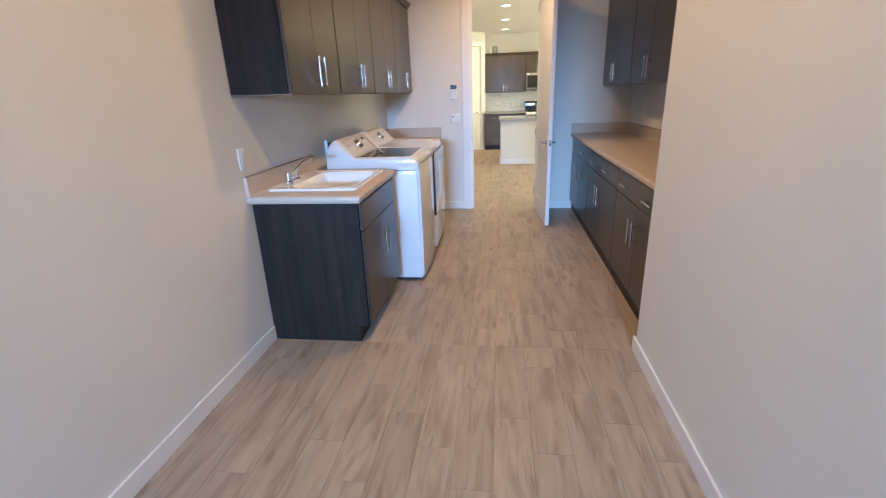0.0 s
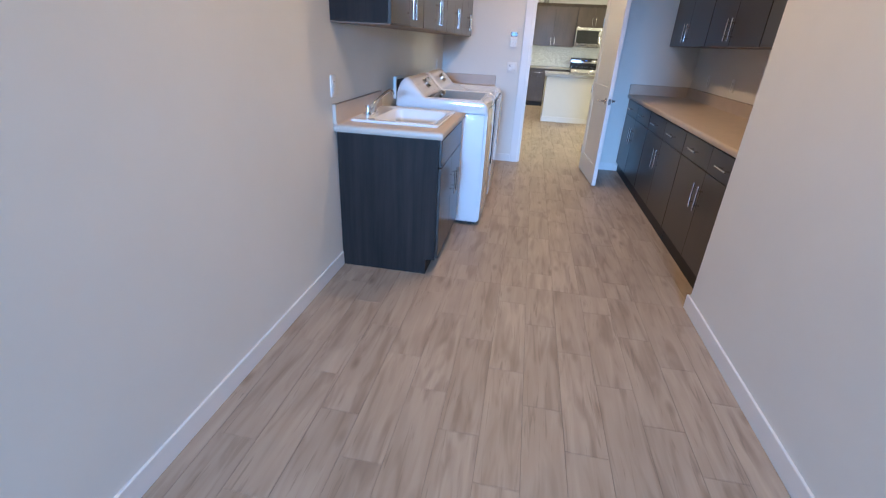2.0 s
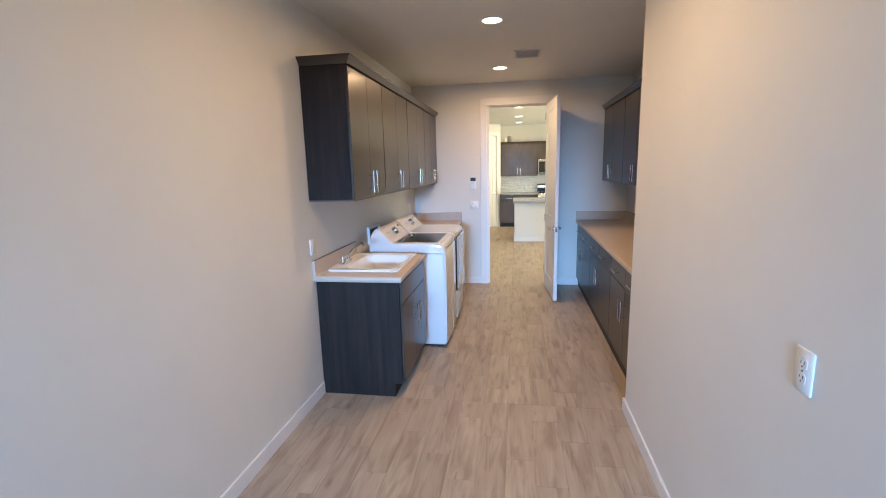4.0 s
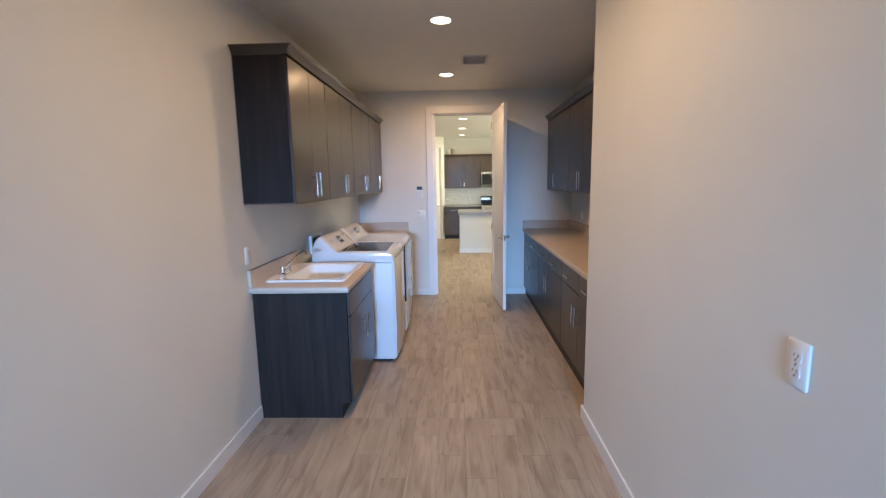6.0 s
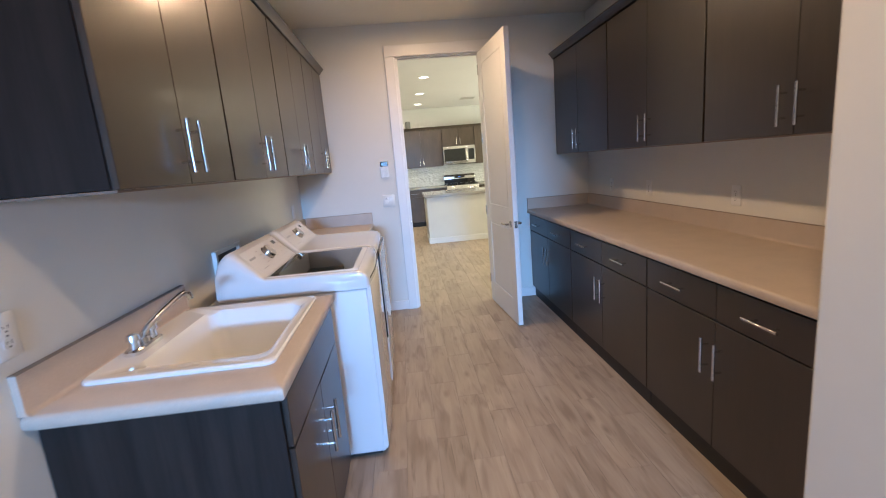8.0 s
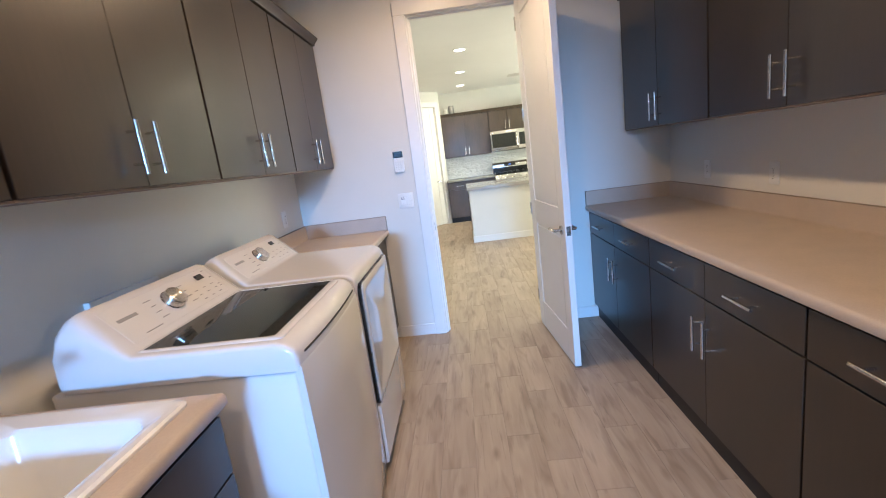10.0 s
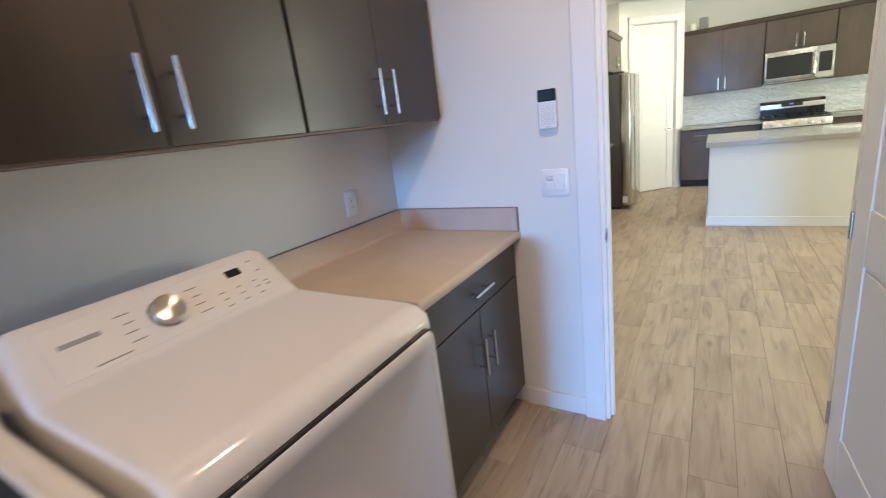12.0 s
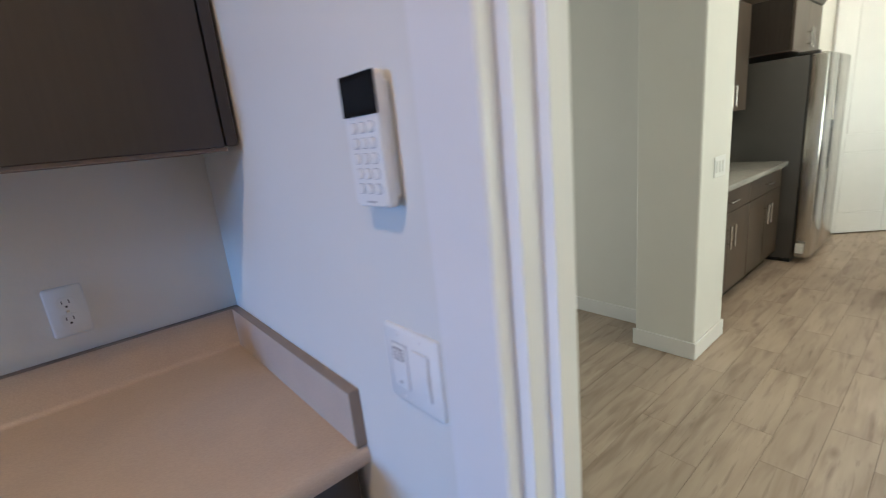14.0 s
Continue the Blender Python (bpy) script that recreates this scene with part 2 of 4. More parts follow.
BLACK_GLASS = plain("black_glass", (0.010, 0.011, 0.012), 0.05, vary=0.05, coat=0.3, rough_vary=0.01)
RUBBER = plain("black_rubber", (0.02, 0.02, 0.02), 0.7)
DARK_TUB_AND_RECESS = plain("grey_drum_and_recess_shade", (0.035, 0.042, 0.042), 0.35, vary=0.08)
GREY_PRINT_GAPS = plain("grey_print_and_gaps", (0.46, 0.46, 0.47), 0.5)
BAND = plain("greybrown_edge_band", (0.27, 0.215, 0.172), 0.5, vary=0.08, scale=20)
PRINT = plain("dark_print", (0.26, 0.26, 0.27), 0.5)
VENT = plain("vent_paint", (0.70, 0.67, 0.63), 0.5)
TILE = wavy_tile()
SPUN = nodes_of("spun_metal")
turned = SPUN[1].new("ShaderNodeTangent")
turned.direction_type, turned.axis = "RADIAL", "Z"
SPUN[2].new(turned.outputs[0], SPUN[3].inputs["Tangent"])
for socket, value in (("Base Color", (0.62, 0.59, 0.55, 1)), ("Metallic", 1.0), ("Roughness", 0.26), ("Anisotropic", 0.85), ("Anisotropic Rotation", 0.25)):
    SPUN[3].inputs[socket].default_value = value
SPUN = SPUN[0]
LID_GLASS = tinted_glass("smoked_glass", (0.022, 0.028, 0.029), 0.25)
CAN_GLOW = glowing("warm_lamp_lens", (1.0, 0.82, 0.60), 14.0)
KCAN_GLOW = glowing("kitchen_lamp_lens", (1.0, 0.88, 0.70), 10.0)
BLUE_GLOW = glowing("blue_display", (0.10, 0.25, 1.0), 1.6, 0.02)
LCD_GLOW = glowing("keypad_display", (0.25, 0.5, 0.75), 0.008, 0.015)
CERAMIC = plain("pale_ceramic", (0.72, 0.69, 0.63), 0.4)
GREY_CERAMIC = plain("grey_ceramic", (0.26, 0.26, 0.25), 0.45)

# ---- mesh helpers ----
def finish(bm, name):
    me = bpy.data.meshes.new(name)
    bmesh.ops.recalc_face_normals(bm, faces=bm.faces)
    bm.to_mesh(me)
    bm.free()
    return me


def smooth(me, angle=40):
    for p in me.polygons:
        p.use_smooth = True
    me.set_sharp_from_angle(angle=radians(angle))
    return me


def part(name, bm, material, parent=None, label="", kind="", rounded=True):
    me = finish(bm, name)
    me.materials.append(material)
    if rounded:
        smooth(me)
    ob = new(name, me)
    ob.parent = parent
    return tagged(ob, label=label, kind=kind)


def thing(name, label, category, x, y, z=0.0, rz=0.0, group="", kind=""):
    ob = new(name)
    ob.empty_display_size = 0.1
    ob.matrix_basis = pose(x, y, z, 0, 0, rz)
    return tagged(ob, label, category, group, kind)


def add_box(bm, x0, x1, y0, y1, z0, z1):
    v = [bm.verts.new((x, y, z)) for x in (x0, x1) for y in (y0, y1) for z in (z0, z1)]
    for f in ((0, 1, 3, 2), (4, 6, 7, 5), (0, 4, 5, 1), (2, 3, 7, 6), (0, 2, 6, 4), (1, 5, 7, 3)):
        bm.faces.new([v[i] for i in f])
    return v


def box(x0, x1, y0, y1, z0, z1, bevel=0.0, seg=1):
    bm = bmesh.new()
    add_box(bm, x0, x1, y0, y1, z0, z1)
    if bevel:
        bmesh.ops.bevel(bm, geom=bm.edges[:], offset=bevel, segments=seg, affect="EDGES", profile=0.5)
    return bm


def boxes(*many):
    bm = bmesh.new()
    for b in many:
        add_box(bm, *b)
    return bm


def rod(bm, a, b, r, seg=12, r2=None):
    a, b = Vector(a), Vector(b)
    turn = (b - a).to_track_quat("Z", "Y").to_matrix().to_4x4()
    m = Matrix.Translation((a + b) / 2) @ turn
    bmesh.ops.create_cone(bm, cap_ends=True, segments=seg, radius1=r, radius2=r if r2 is None else r2, depth=(b - a).length, matrix=m)
    return bm


def rods(r, *ends, seg=12):
    bm = bmesh.new()
    for a, b in ends:
        rod(bm, a, b, r, seg)
    return bm


def round_rect(hx, hy, r, n=5):
    out = []
    for cx, cy, a0 in ((hx - r, hy - r, 0), (-hx + r, hy - r, 90), (-hx + r, -hy + r, 180), (hx - r, -hy + r, 270)):
        for k in range(n + 1):
            a = radians(a0 + 90 * k / n)
            out.append((cx + r * math.cos(a), cy + r * math.sin(a)))
    return out


def loft(loops, close=True, ring=False):
    """Skin through loops of equally many points; close: caps at both ends; ring: the last loop joins the first."""
    bm = bmesh.new()
    vs = [[bm.verts.new(p) for p in loop] for loop in loops]
    n = len(vs[0])
    pairs = list(zip(vs, vs[1:])) + ([(vs[-1], vs[0])] if ring else [])
    for a, b in pairs:
        for i in range(n):
            bm.faces.new((a[i], a[(i + 1) % n], b[(i + 1) % n], b[i]))
    if close and not ring:
        bm.faces.new(vs[0])
        bm.faces.new(vs[-1])
    return bm


def rr_loop(cx, cy, hx, hy, r, z, n=5):
    return [(cx + x, cy + y, z) for x, y in round_rect(hx, hy, r, n)]


def profile(points, x0, x1, bevel=0.0, seg=3):
    """An outline in y and z, drawn out along x."""
    bm = loft([[(x0, y, z) for y, z in points], [(x1, y, z) for y, z in points]])
    if bevel:
        bmesh.ops.bevel(bm, geom=bm.edges[:], offset=bevel, segments=seg, affect="EDGES", profile=0.6, clamp_overlap=True)
    return bm


def tube(points, r, seg=10):
    """A bent round bar through the points."""
    pts = [Vector(p) for p in points]
    loops = []
    side = None
    for i, p in enumerate(pts):
        d = (pts[min(i + 1, len(pts) - 1)] - pts[max(i - 1, 0)]).normalized()
        if side is None:
            side = d.orthogonal().normalized()
        side = (side - d * side.dot(d)).normalized()
        up = d.cross(side)
        loops.append([p + r * (math.cos(a) * side + math.sin(a) * up) for a in [2 * math.pi * k / seg for k in range(seg)]])
    return loft(loops)


def moved(bm, m):
    bmesh.ops.transform(bm, matrix=m, verts=bm.verts)
    return bm


# ---- the setting ----
XL, XH, XR, YR, YF, TOP = -1.220, 0.936, 1.660, 2.545, 5.860, 2.746
YB, YK, XKW, XKE = -5.0, 12.49, -1.60, 5.5
WT, WN = 0.13, 0.080


def structure(name, bm, material, label, category):
    return tagged(part(name, bm, material, rounded=False), label, category, kind="structure")


structure("ground", boxes((-250, 250, -250, 250, -0.30, -0.20)), GROUT, "bare ground round the house", "ground")
structure("wall_west", boxes((XL - WT, XL, YB, YF, 0, TOP)), WALL, "greige orange-peel wall of the laundry hall", "wall")
structure("wall_hall_east", box(XH, XH + WT, YB, YR, 0, TOP, 0.012, 2), WALL, "greige wall beside the hall, with rounded corner", "wall")
structure("wall_return", boxes((XH + WT, XR + WT, YR - WT, YR - 0.003, 0, TOP)), WALL, "greige wall at the end of the long counter", "wall")
structure("wall_east", boxes((XR, XR + WT, YR - 0.002, YF, 0, TOP)), WALL, "greige wall behind the long counter", "wall")
OX0, OX1, OZ = -0.195, 0.635, 2.46
structure("wall_north", boxes((-4.1, OX0, YF, YF + WN, 0, TOP), (OX1, XKE, YF, YF + WN, 0, TOP), (OX0, OX1, YF, YF + WN, OZ, TOP)),
          WALL, "greige wall with the doorway to the kitchen", "wall")
structure("wall_south", boxes((XL - WT, -1.05, YB - WT, YB, 0, TOP), (0.77, XH + WT, YB - WT, YB, 0, TOP), (-1.05, 0.77, YB - WT, YB, 2.1, TOP)),
          WALL, "greige wall with the open back door", "wall")
structure("kitchen_wall_west", boxes((XKW - WT, XKW, 8.58, YK + WT, 0, TOP)), WALL, "greige kitchen wall behind the refrigerator", "wall")
structure("kitchen_wall_nook", boxes((-4.1, -1.19, 8.42, 8.58, 0, TOP)), WALL, "greige wall of the side passage", "wall")
structure("kitchen_column", box(-1.19, -0.837, 8.14, 8.58, 0, TOP, 0.012, 2), WALL, "greige wall end with rounded corners", "wall")
structure("kitchen_wall_north", boxes((XKW, XKE, YK, YK + WT, 0, TOP)), WALL, "greige kitchen wall behind the range", "wall")
structure("kitchen_wall_east", boxes((XKE, XKE + WT, YF, 7.9, 0, TOP), (XKE, XKE + WT, 11.3, YK + WT, 0, TOP), (XKE, XKE + WT, 7.9, 11.3, 2.45, TOP)),
          WALL, "greige wall with the patio opening", "wall")
# Unseen end wall; its opening is made for the added fill lamp.
structure("passage_wall", boxes((-4.1 - WT, -4.1, YF, 6.5, 0, TOP), (-4.1 - WT, -4.1, 7.9, 8.58, 0, TOP), (-4.1 - WT, -4.1, 6.5, 7.9, 2.1, TOP)), WALL, "unseen greige wall, opened for the passage's fill lamp", "wall")
structure("ceiling", boxes((XL - WT, XR + WT, YB - WT, YF, TOP, TOP + 0.12)), CEIL, "painted ceiling of the laundry room", "ceiling")
structure("kitchen_ceiling", boxes((-4.1 - WT, XKE + WT, YF, YK + WT, TOP, TOP + 0.12)), KCEIL, "white painted kitchen ceiling", "ceiling")

# the corner pantry's slanting wall, with its door opening
DIAG = pose(-0.582, 11.735, 0, 0, 0, 42)
PW = 0.335
pantry_wall = boxes((-0.62, -PW - 0.02, 0, 0.11, 0, TOP), (PW + 0.02, 0.49, 0, 0.11, 0, TOP), (-PW - 0.02, PW + 0.02, 0, 0.11, 2.46, TOP))
structure("pantry_wall", moved(pantry_wall, DIAG), WALL, "greige slanting corner pantry wall", "wall")
structure("pantry_return", boxes((-0.36, -0.240, 12.06, YK, 0, TOP)), WALL, "greige pantry side wall", "wall")
structure("pantry_return_fridge", boxes((XKW, -1.00, 11.32, 11.42, 0, TOP)), WALL, "greige wall beside the refrigerator", "wall")


def skirting(name, bm):
    return structure(name, bm, TRIM, "white painted baseboard", "baseboard")


BB = 0.092
skirting("baseboard", box(XL, XL + 0.013, YB, 2.545, 0, BB, 0.003))
skirting("baseboard", box(XH - 0.013, XH, YB, YR + 0.013, 0, BB, 0.003))
skirting("baseboard", box(-0.57, -0.281, YF - 0.013, YF, 0, BB, 0.003))
skirting("baseboard", box(0.717, 1.08, YF - 0.013, YF, 0, BB, 0.003))
skirting("baseboard", box(XH, 1.08, YR, YR + 0.013, 0, BB, 0.003))
skirting("baseboard", box(-1.20, -0.824, 8.127, 8.14, 0, 0.105, 0.003))
skirting("baseboard", box(-0.837, -0.824, 8.1405, 8.58, 0, 0.105, 0.003))
skirting("baseboard", box(-4.1, -1.19, 8.407, 8.42, 0, 0.105, 0.003))
skirting("baseboard", moved(box(PW + 0.115, 0.50, -0.013, 0, 0, 0.105, 0.003), DIAG))


def casing(name, m, x0, x1, ztop, width, face, label, t=0.026):
    """Flat door trim round an opening, on the plane y = face, standing towards -y."""
    bm = bmesh.new()
    for b in ((x0 - width, x0, face - t, face, 0, ztop), (x1, x1 + width, face - t, face, 0, ztop), (x0 - width, x1 + width, face - t, face, ztop + 0.0005, ztop + width + 0.012)):
        one = box(*b, 0.003)
        me = finish(one, "trim")
        bm.from_mesh(me)
        bpy.data.meshes.remove(me)
    return structure(name, moved(bm, m), TRIM, label, "trim")


I4 = Matrix.Identity(4)
casing("trim", I4, -0.190, 0.63, 2.448, 0.090, YF, "white flat door casing")
casing("trim", pose(0.442, YF + WN + YF, 0, 0, 0, 180), -0.188, 0.63, 2.448, 0.085, YF, "white flat door casing on the kitchen side", 0.014)
casing("trim", DIAG, -PW - 0.01, PW + 0.01, 2.448, 0.085, 0.0, "white casing of the pantry door")
structure("door_jamb", boxes((OX0, -0.175, YF - 0.001, YF + WN + 0.001, 0, OZ), (0.615, OX1, YF - 0.001, YF + WN + 0.001, 0, OZ), (-0.175, 0.615, YF - 0.001, YF + WN + 0.001, 2.44, OZ),
                             (-0.175, -0.162, 5.892, 5.924, 0, 2.44), (0.602, 0.615, 5.892, 5.924, 0, 2.44), (-0.162, 0.602, 5.892, 5.924, 2.427, 2.44)),
          TRIM, "white painted door jamb with stop", "trim")
structure("pantry_jamb", moved(boxes((-PW - 0.02, -PW, -0.001, 0.111, 0, 2.46), (PW, PW + 0.02, -0.001, 0.111, 0, 2.46), (-PW, PW, -0.001, 0.111, 2.44, 2.46)), DIAG), TRIM, "white pantry door jamb", "trim")


# ---- doors ----
def lever(parent, x, y, z, side, toward):
    """A lever handle on the face y, pointing to side (-1 or 1) in y, its arm reaching towards x * toward."""
    bm = bmesh.new()
    rod(bm, (x, y, z), (x, y + side * 0.008, z), 0.028, 20)
    rod(bm, (x, y + side * 0.008, z), (x, y + side * 0.045, z), 0.010, 12)
    h = part("handle", bm, NICKEL, parent, "satin nickel lever handle")
    arm = tube([(x, y + side * 0.045, z), (x + toward * 0.03, y + side * 0.049, z), (x + toward * 0.08, y + side * 0.050, z), (x + toward * 0.115, y + side * 0.047, z - 0.003)], 0.0085, 10)
    part("lever_arm", arm, NICKEL, h)


def panel_door(name, label, m_x, m_y, rz, w, h, t=0.042, z0=0.012):
    d = thing(name, label, "door", m_x, m_y, 0, rz, kind="structure")
    f = 0.007
    rail = [(z0, 0.225), (0.85, 1.025), (h - 0.125, h)]
    part("core", box(0.004, w - 0.004, f, t - f, z0 + 0.004, h - 0.004), TRIM, d)
    for x0, x1 in ((0, 0.115), (w - 0.115, w)):
        part("stile", box(x0, x1, 0, t, z0, h, 0.0025), TRIM, d)
    for a, b in rail:
        part("rail", box(0.115, w - 0.115, 0.0006, t - 0.0006, a, b, 0.0025), TRIM, d)
    for a, b in ((0.225, 0.85), (1.025, h - 0.125)):
        for y0, y1 in ((0.003, 0.012), (t - 0.012, t - 0.003)):
            part("panel", box(0.128, w - 0.128, y0, y1, a + 0.013, b - 0.013, 0.0022), TRIM, d)
    return d


laundry_door = panel_door("door_1", "white two-panel door standing open with nickel lever", 0.592, 5.828, -85.3, 0.81, 2.435)
lever(laundry_door, 0.745, 0.0, 0.892, -1, -1)
lever(laundry_door, 0.745, 0.042, 0.892, 1, -1)
part("latch_plate", box(0.8095, 0.8125, 0.008, 0.034, 0.863, 0.921, 0.001), NICKEL, laundry_door, "nickel latch plate")
part("latch_bolt", box(0.812, 0.821, 0.014, 0.028, 0.882, 0.902, 0.002), NICKEL, laundry_door)
for hz in (0.25, 0.95, 1.65, 2.28):
    part("hinge", rods(0.006, ((-0.004, -0.004, hz - 0.045), (-0.004, -0.004, hz + 0.045))), NICKEL, laundry_door, "nickel hinge")

px, py = (DIAG @ Vector((-PW + 0.002, 0.012, 0)))[:2]
pantry_door = panel_door("door_2", "white two-panel pantry door, closed", px, py, 42, 2 * PW - 0.004, 2.435)
lever(pantry_door, 2 * PW - 0.07, 0.0, 0.93, -1, -1)

strike = thing("strike_plate", "nickel strike plate let into the door jamb", "strike plate", -0.175, 5.878, 0.892)
part("plate", box(0, 0.0025, -0.018, 0.018, -0.03, 0.03, 0.001), NICKEL, strike)
part("lip", box(0.0, 0.004, -0.030, -0.0185, -0.014, 0.014, 0.0015), NICKEL, strike)
part("bolt_hole", box(0.0024, 0.003, -0.009, 0.009, -0.013, 0.013), BLACK, strike)


# ---- lamps and vents in the ceilings ----
def can_light(x, y, watts, color, glow, group):
    c = thing("ceiling_light", "round white recessed ceiling light, switched on", "light", x, y, TOP, group=group)
    n = 32
    ring = lambda r, z: [(r * math.cos(2 * math.pi * k / n), r * math.sin(2 * math.pi * k / n), z) for k in range(n)]  # noqa: E731
    part("trim_ring", loft([ring(0.072, -0.004), ring(0.074, -0.010), ring(0.084, -0.009), ring(0.092, -0.001), ring(0.072, -0.001)], ring=True), PLASTIC, c)
    part("lens", loft([ring(0.0715, -0.007), ring(0.0715, -0.003)]), glow, c, "glowing lens")
    area_lamp("can_lamp", x, y, TOP - 0.014, 0, 0, 0, 0.14, 0.14, watts, color, "DISK", 174)


for cy in (1.555, 3.258, 4.960):
    can_light(0.020, cy, CAN_WATTS, CAN_COLOR, CAN_GLOW, "laundry room lights")
for cx, cy in ((0.245, 8.55), (0.25, 10.13), (0.26, 11.6), (-0.595, 9.48), (-0.60, 10.88), (1.75, 8.55), (1.75, 10.13), (3.4, 9.2)):
    can_light(cx, cy, KITCHEN_CAN_WATTS, KITCHEN_CAN_COLOR, KCAN_GLOW, "kitchen lights")


def ceiling_vent(x, y, w, d, label):
    v = thing("ceiling_vent", label, "vent", x, y, TOP)
    part("backing", box(-w / 2 + 0.01, w / 2 - 0.01, -d / 2 + 0.01, d / 2 - 0.01, -0.003, -0.001), GREY_PRINT_GAPS, v)
    fr = bmesh.new()
    for b in ((-w / 2, w / 2, -d / 2, -d / 2 + 0.025), (-w / 2, w / 2, d / 2 - 0.025, d / 2), (-w / 2, -w / 2 + 0.025, -d / 2 + 0.025, d / 2 - 0.025), (w / 2 - 0.025, w / 2, -d / 2 + 0.025, d / 2 - 0.025)):
        add_box(fr, *b, -0.010, -0.0005)
    part("frame", fr, VENT, v)
    n = int((d - 0.06) / 0.022)
    for k in range(n):
        yy = -d / 2 + 0.035 + k * 0.022
        part("slat", moved(box(-w / 2 + 0.026, w / 2 - 0.026, -0.010, 0.010, -0.001, 0.001), pose(0, yy, -0.008, 35, 0, 0)), VENT, v)


ceiling_vent(0.308, 4.385, 0.265, 0.32, "painted louvred ceiling vent")
ceiling_vent(1.30, 11.2, 0.30, 0.25, "painted louvred kitchen ceiling vent")


# ---- cabinets ----
def bar_pull(parent, x, y, z, length, upright):
    """A round bar handle standing off the face y."""
    off, r, half, post = 0.035, 0.0062, length / 2, length * 0.30
    e = (lambda s: (x, y + off, z + s)) if upright else (lambda s: (x + s, y + off, z))
    p = (lambda s: (x, y, z + s)) if upright else (lambda s: (x + s, y, z))
    bm = rods(r, (e(-half), e(half)), seg=14)
    h = part("handle", bm, NICKEL, parent, "brushed nickel bar handle")
    for s in (-post, post):
        part("post", rods(0.0045, (p(s), Vector(e(s)) - Vector((0, r * 0.5, 0))), seg=8), NICKEL, h)


def fronts(c, kind_, material, w, y, z0, z1, count, pull=None, plen=0.16):
    """Doors or drawer fronts side by side over the width w, with a narrow gap."""
    g = 0.0034
    step = w / count
    for k in range(count):
        x0, x1 = -w / 2 + k * step + g / 2, -w / 2 + (k + 1) * step - g / 2
        f = part(kind_, box(x0, x1, y, y + 0.019, z0, z1, 0.0016), material, c)
        if pull == "mid":
            bar_pull(f, (x0 + x1) / 2, y + 0.019, (z0 + z1) / 2, plen, False)
        elif pull is not None:
            inner = x1 - 0.040 if (k % 2 == 0 and count > 1) else x0 + 0.040
            bar_pull(f, inner, y + 0.019, pull, plen, True)


def base_cabinet(label, x, y, rz, w, face, material, drawers=2, doors=2, drawer_pull=True, group="", pull_z=0.535, panel_end=0, high=0.872, open_top=False, toe=0.055):
    c = thing("base_cabinet", label, "cabinet", x, y, 0, rz, group=group)
    b = face - 0.020
    if open_top:
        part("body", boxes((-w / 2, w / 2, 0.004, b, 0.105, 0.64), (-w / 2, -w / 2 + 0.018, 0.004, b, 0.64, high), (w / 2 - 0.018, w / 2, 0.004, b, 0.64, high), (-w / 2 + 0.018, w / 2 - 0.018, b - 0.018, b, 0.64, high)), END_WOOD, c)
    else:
        part("body", box(-w / 2, w / 2, 0.004, b, 0.105, high), END_WOOD if material is WOOD else KWOOD_SHADE, c)
    part("toe_kick", box(-w / 2 + 0.002, w / 2 - 0.002, 0.004, b - toe, 0.0, 0.1045), TOE, c)
    fronts(c, "drawer_front", material, w - 0.004, b, 0.703, high - 0.012, drawers, "mid" if drawer_pull else None)
    fronts(c, "door", material, w - 0.004, b, 0.112, 0.697, doors, pull_z)
    if panel_end:
        x0 = panel_end * (w / 2)
        x1 = panel_end * (w / 2 + 0.016)
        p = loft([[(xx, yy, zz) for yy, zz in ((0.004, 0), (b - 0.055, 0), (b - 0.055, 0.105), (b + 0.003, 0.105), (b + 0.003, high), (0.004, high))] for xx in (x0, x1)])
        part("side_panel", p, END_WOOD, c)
    return c


def upper_cabinet(label, x, y, rz, w, face, z0, z1, material, doors=2, group="", pull_up=0.115):
    c = thing("wall_cabinet", label, "cabinet", x, y, 0, rz, group=group)
    b = face - 0.019
    part("body", box(-w / 2, w / 2, 0.003, b, z0 + 0.002, z1), END_WOOD if material is WOOD else KWOOD_SHADE, c)
    # With WOOD the underside is a paler brown than the fronts.
    part("bottom_panel", box(-w / 2 + 0.001, w / 2 - 0.001, 0.004, b + 0.014, z0 - 0.007, z0 - 0.0005), UNDERSIDE if material is WOOD else material, c, "brown underside")
    fronts(c, "door", material, w - 0.008, b, z0, z1 - 0.012, doors, z0 + pull_up)
    return c


def crown(label, x, y, rz, w, face, z0, z1, ends, material):
    """A flared top moulding over a run of wall cabinets; ends: which ends stand free."""
    o = 0.034
    a, b = ends
    lo = [(-w / 2, 0.004, z0), (w / 2, 0.004, z0), (w / 2, face, z0), (-w / 2, face, z0)]
    step = lambda k, z: [(-w / 2 - a * k, 0.004, z), (w / 2 + b * k, 0.004, z), (w / 2 + b * k, face + k, z), (-w / 2 - a * k, face + k, z)]  # noqa: E731
    t = thing("crown_molding", label, "molding", x, y, 0, rz)
    part("profile", loft([lo, step(0.004, z0 + 0.002), step(0.008, z0 + 0.014), step(0.024, z0 + 0.034), step(o, z0 + 0.042), step(o, z1)]), material, t)


DARK = "dark grey-brown stained flat-front"
G1, G2, G3 = "cabinets over the washer and sink", "cabinets over the long counter", "cabinets under the long counter"
UZ0, UZ1 = 1.447, 2.335


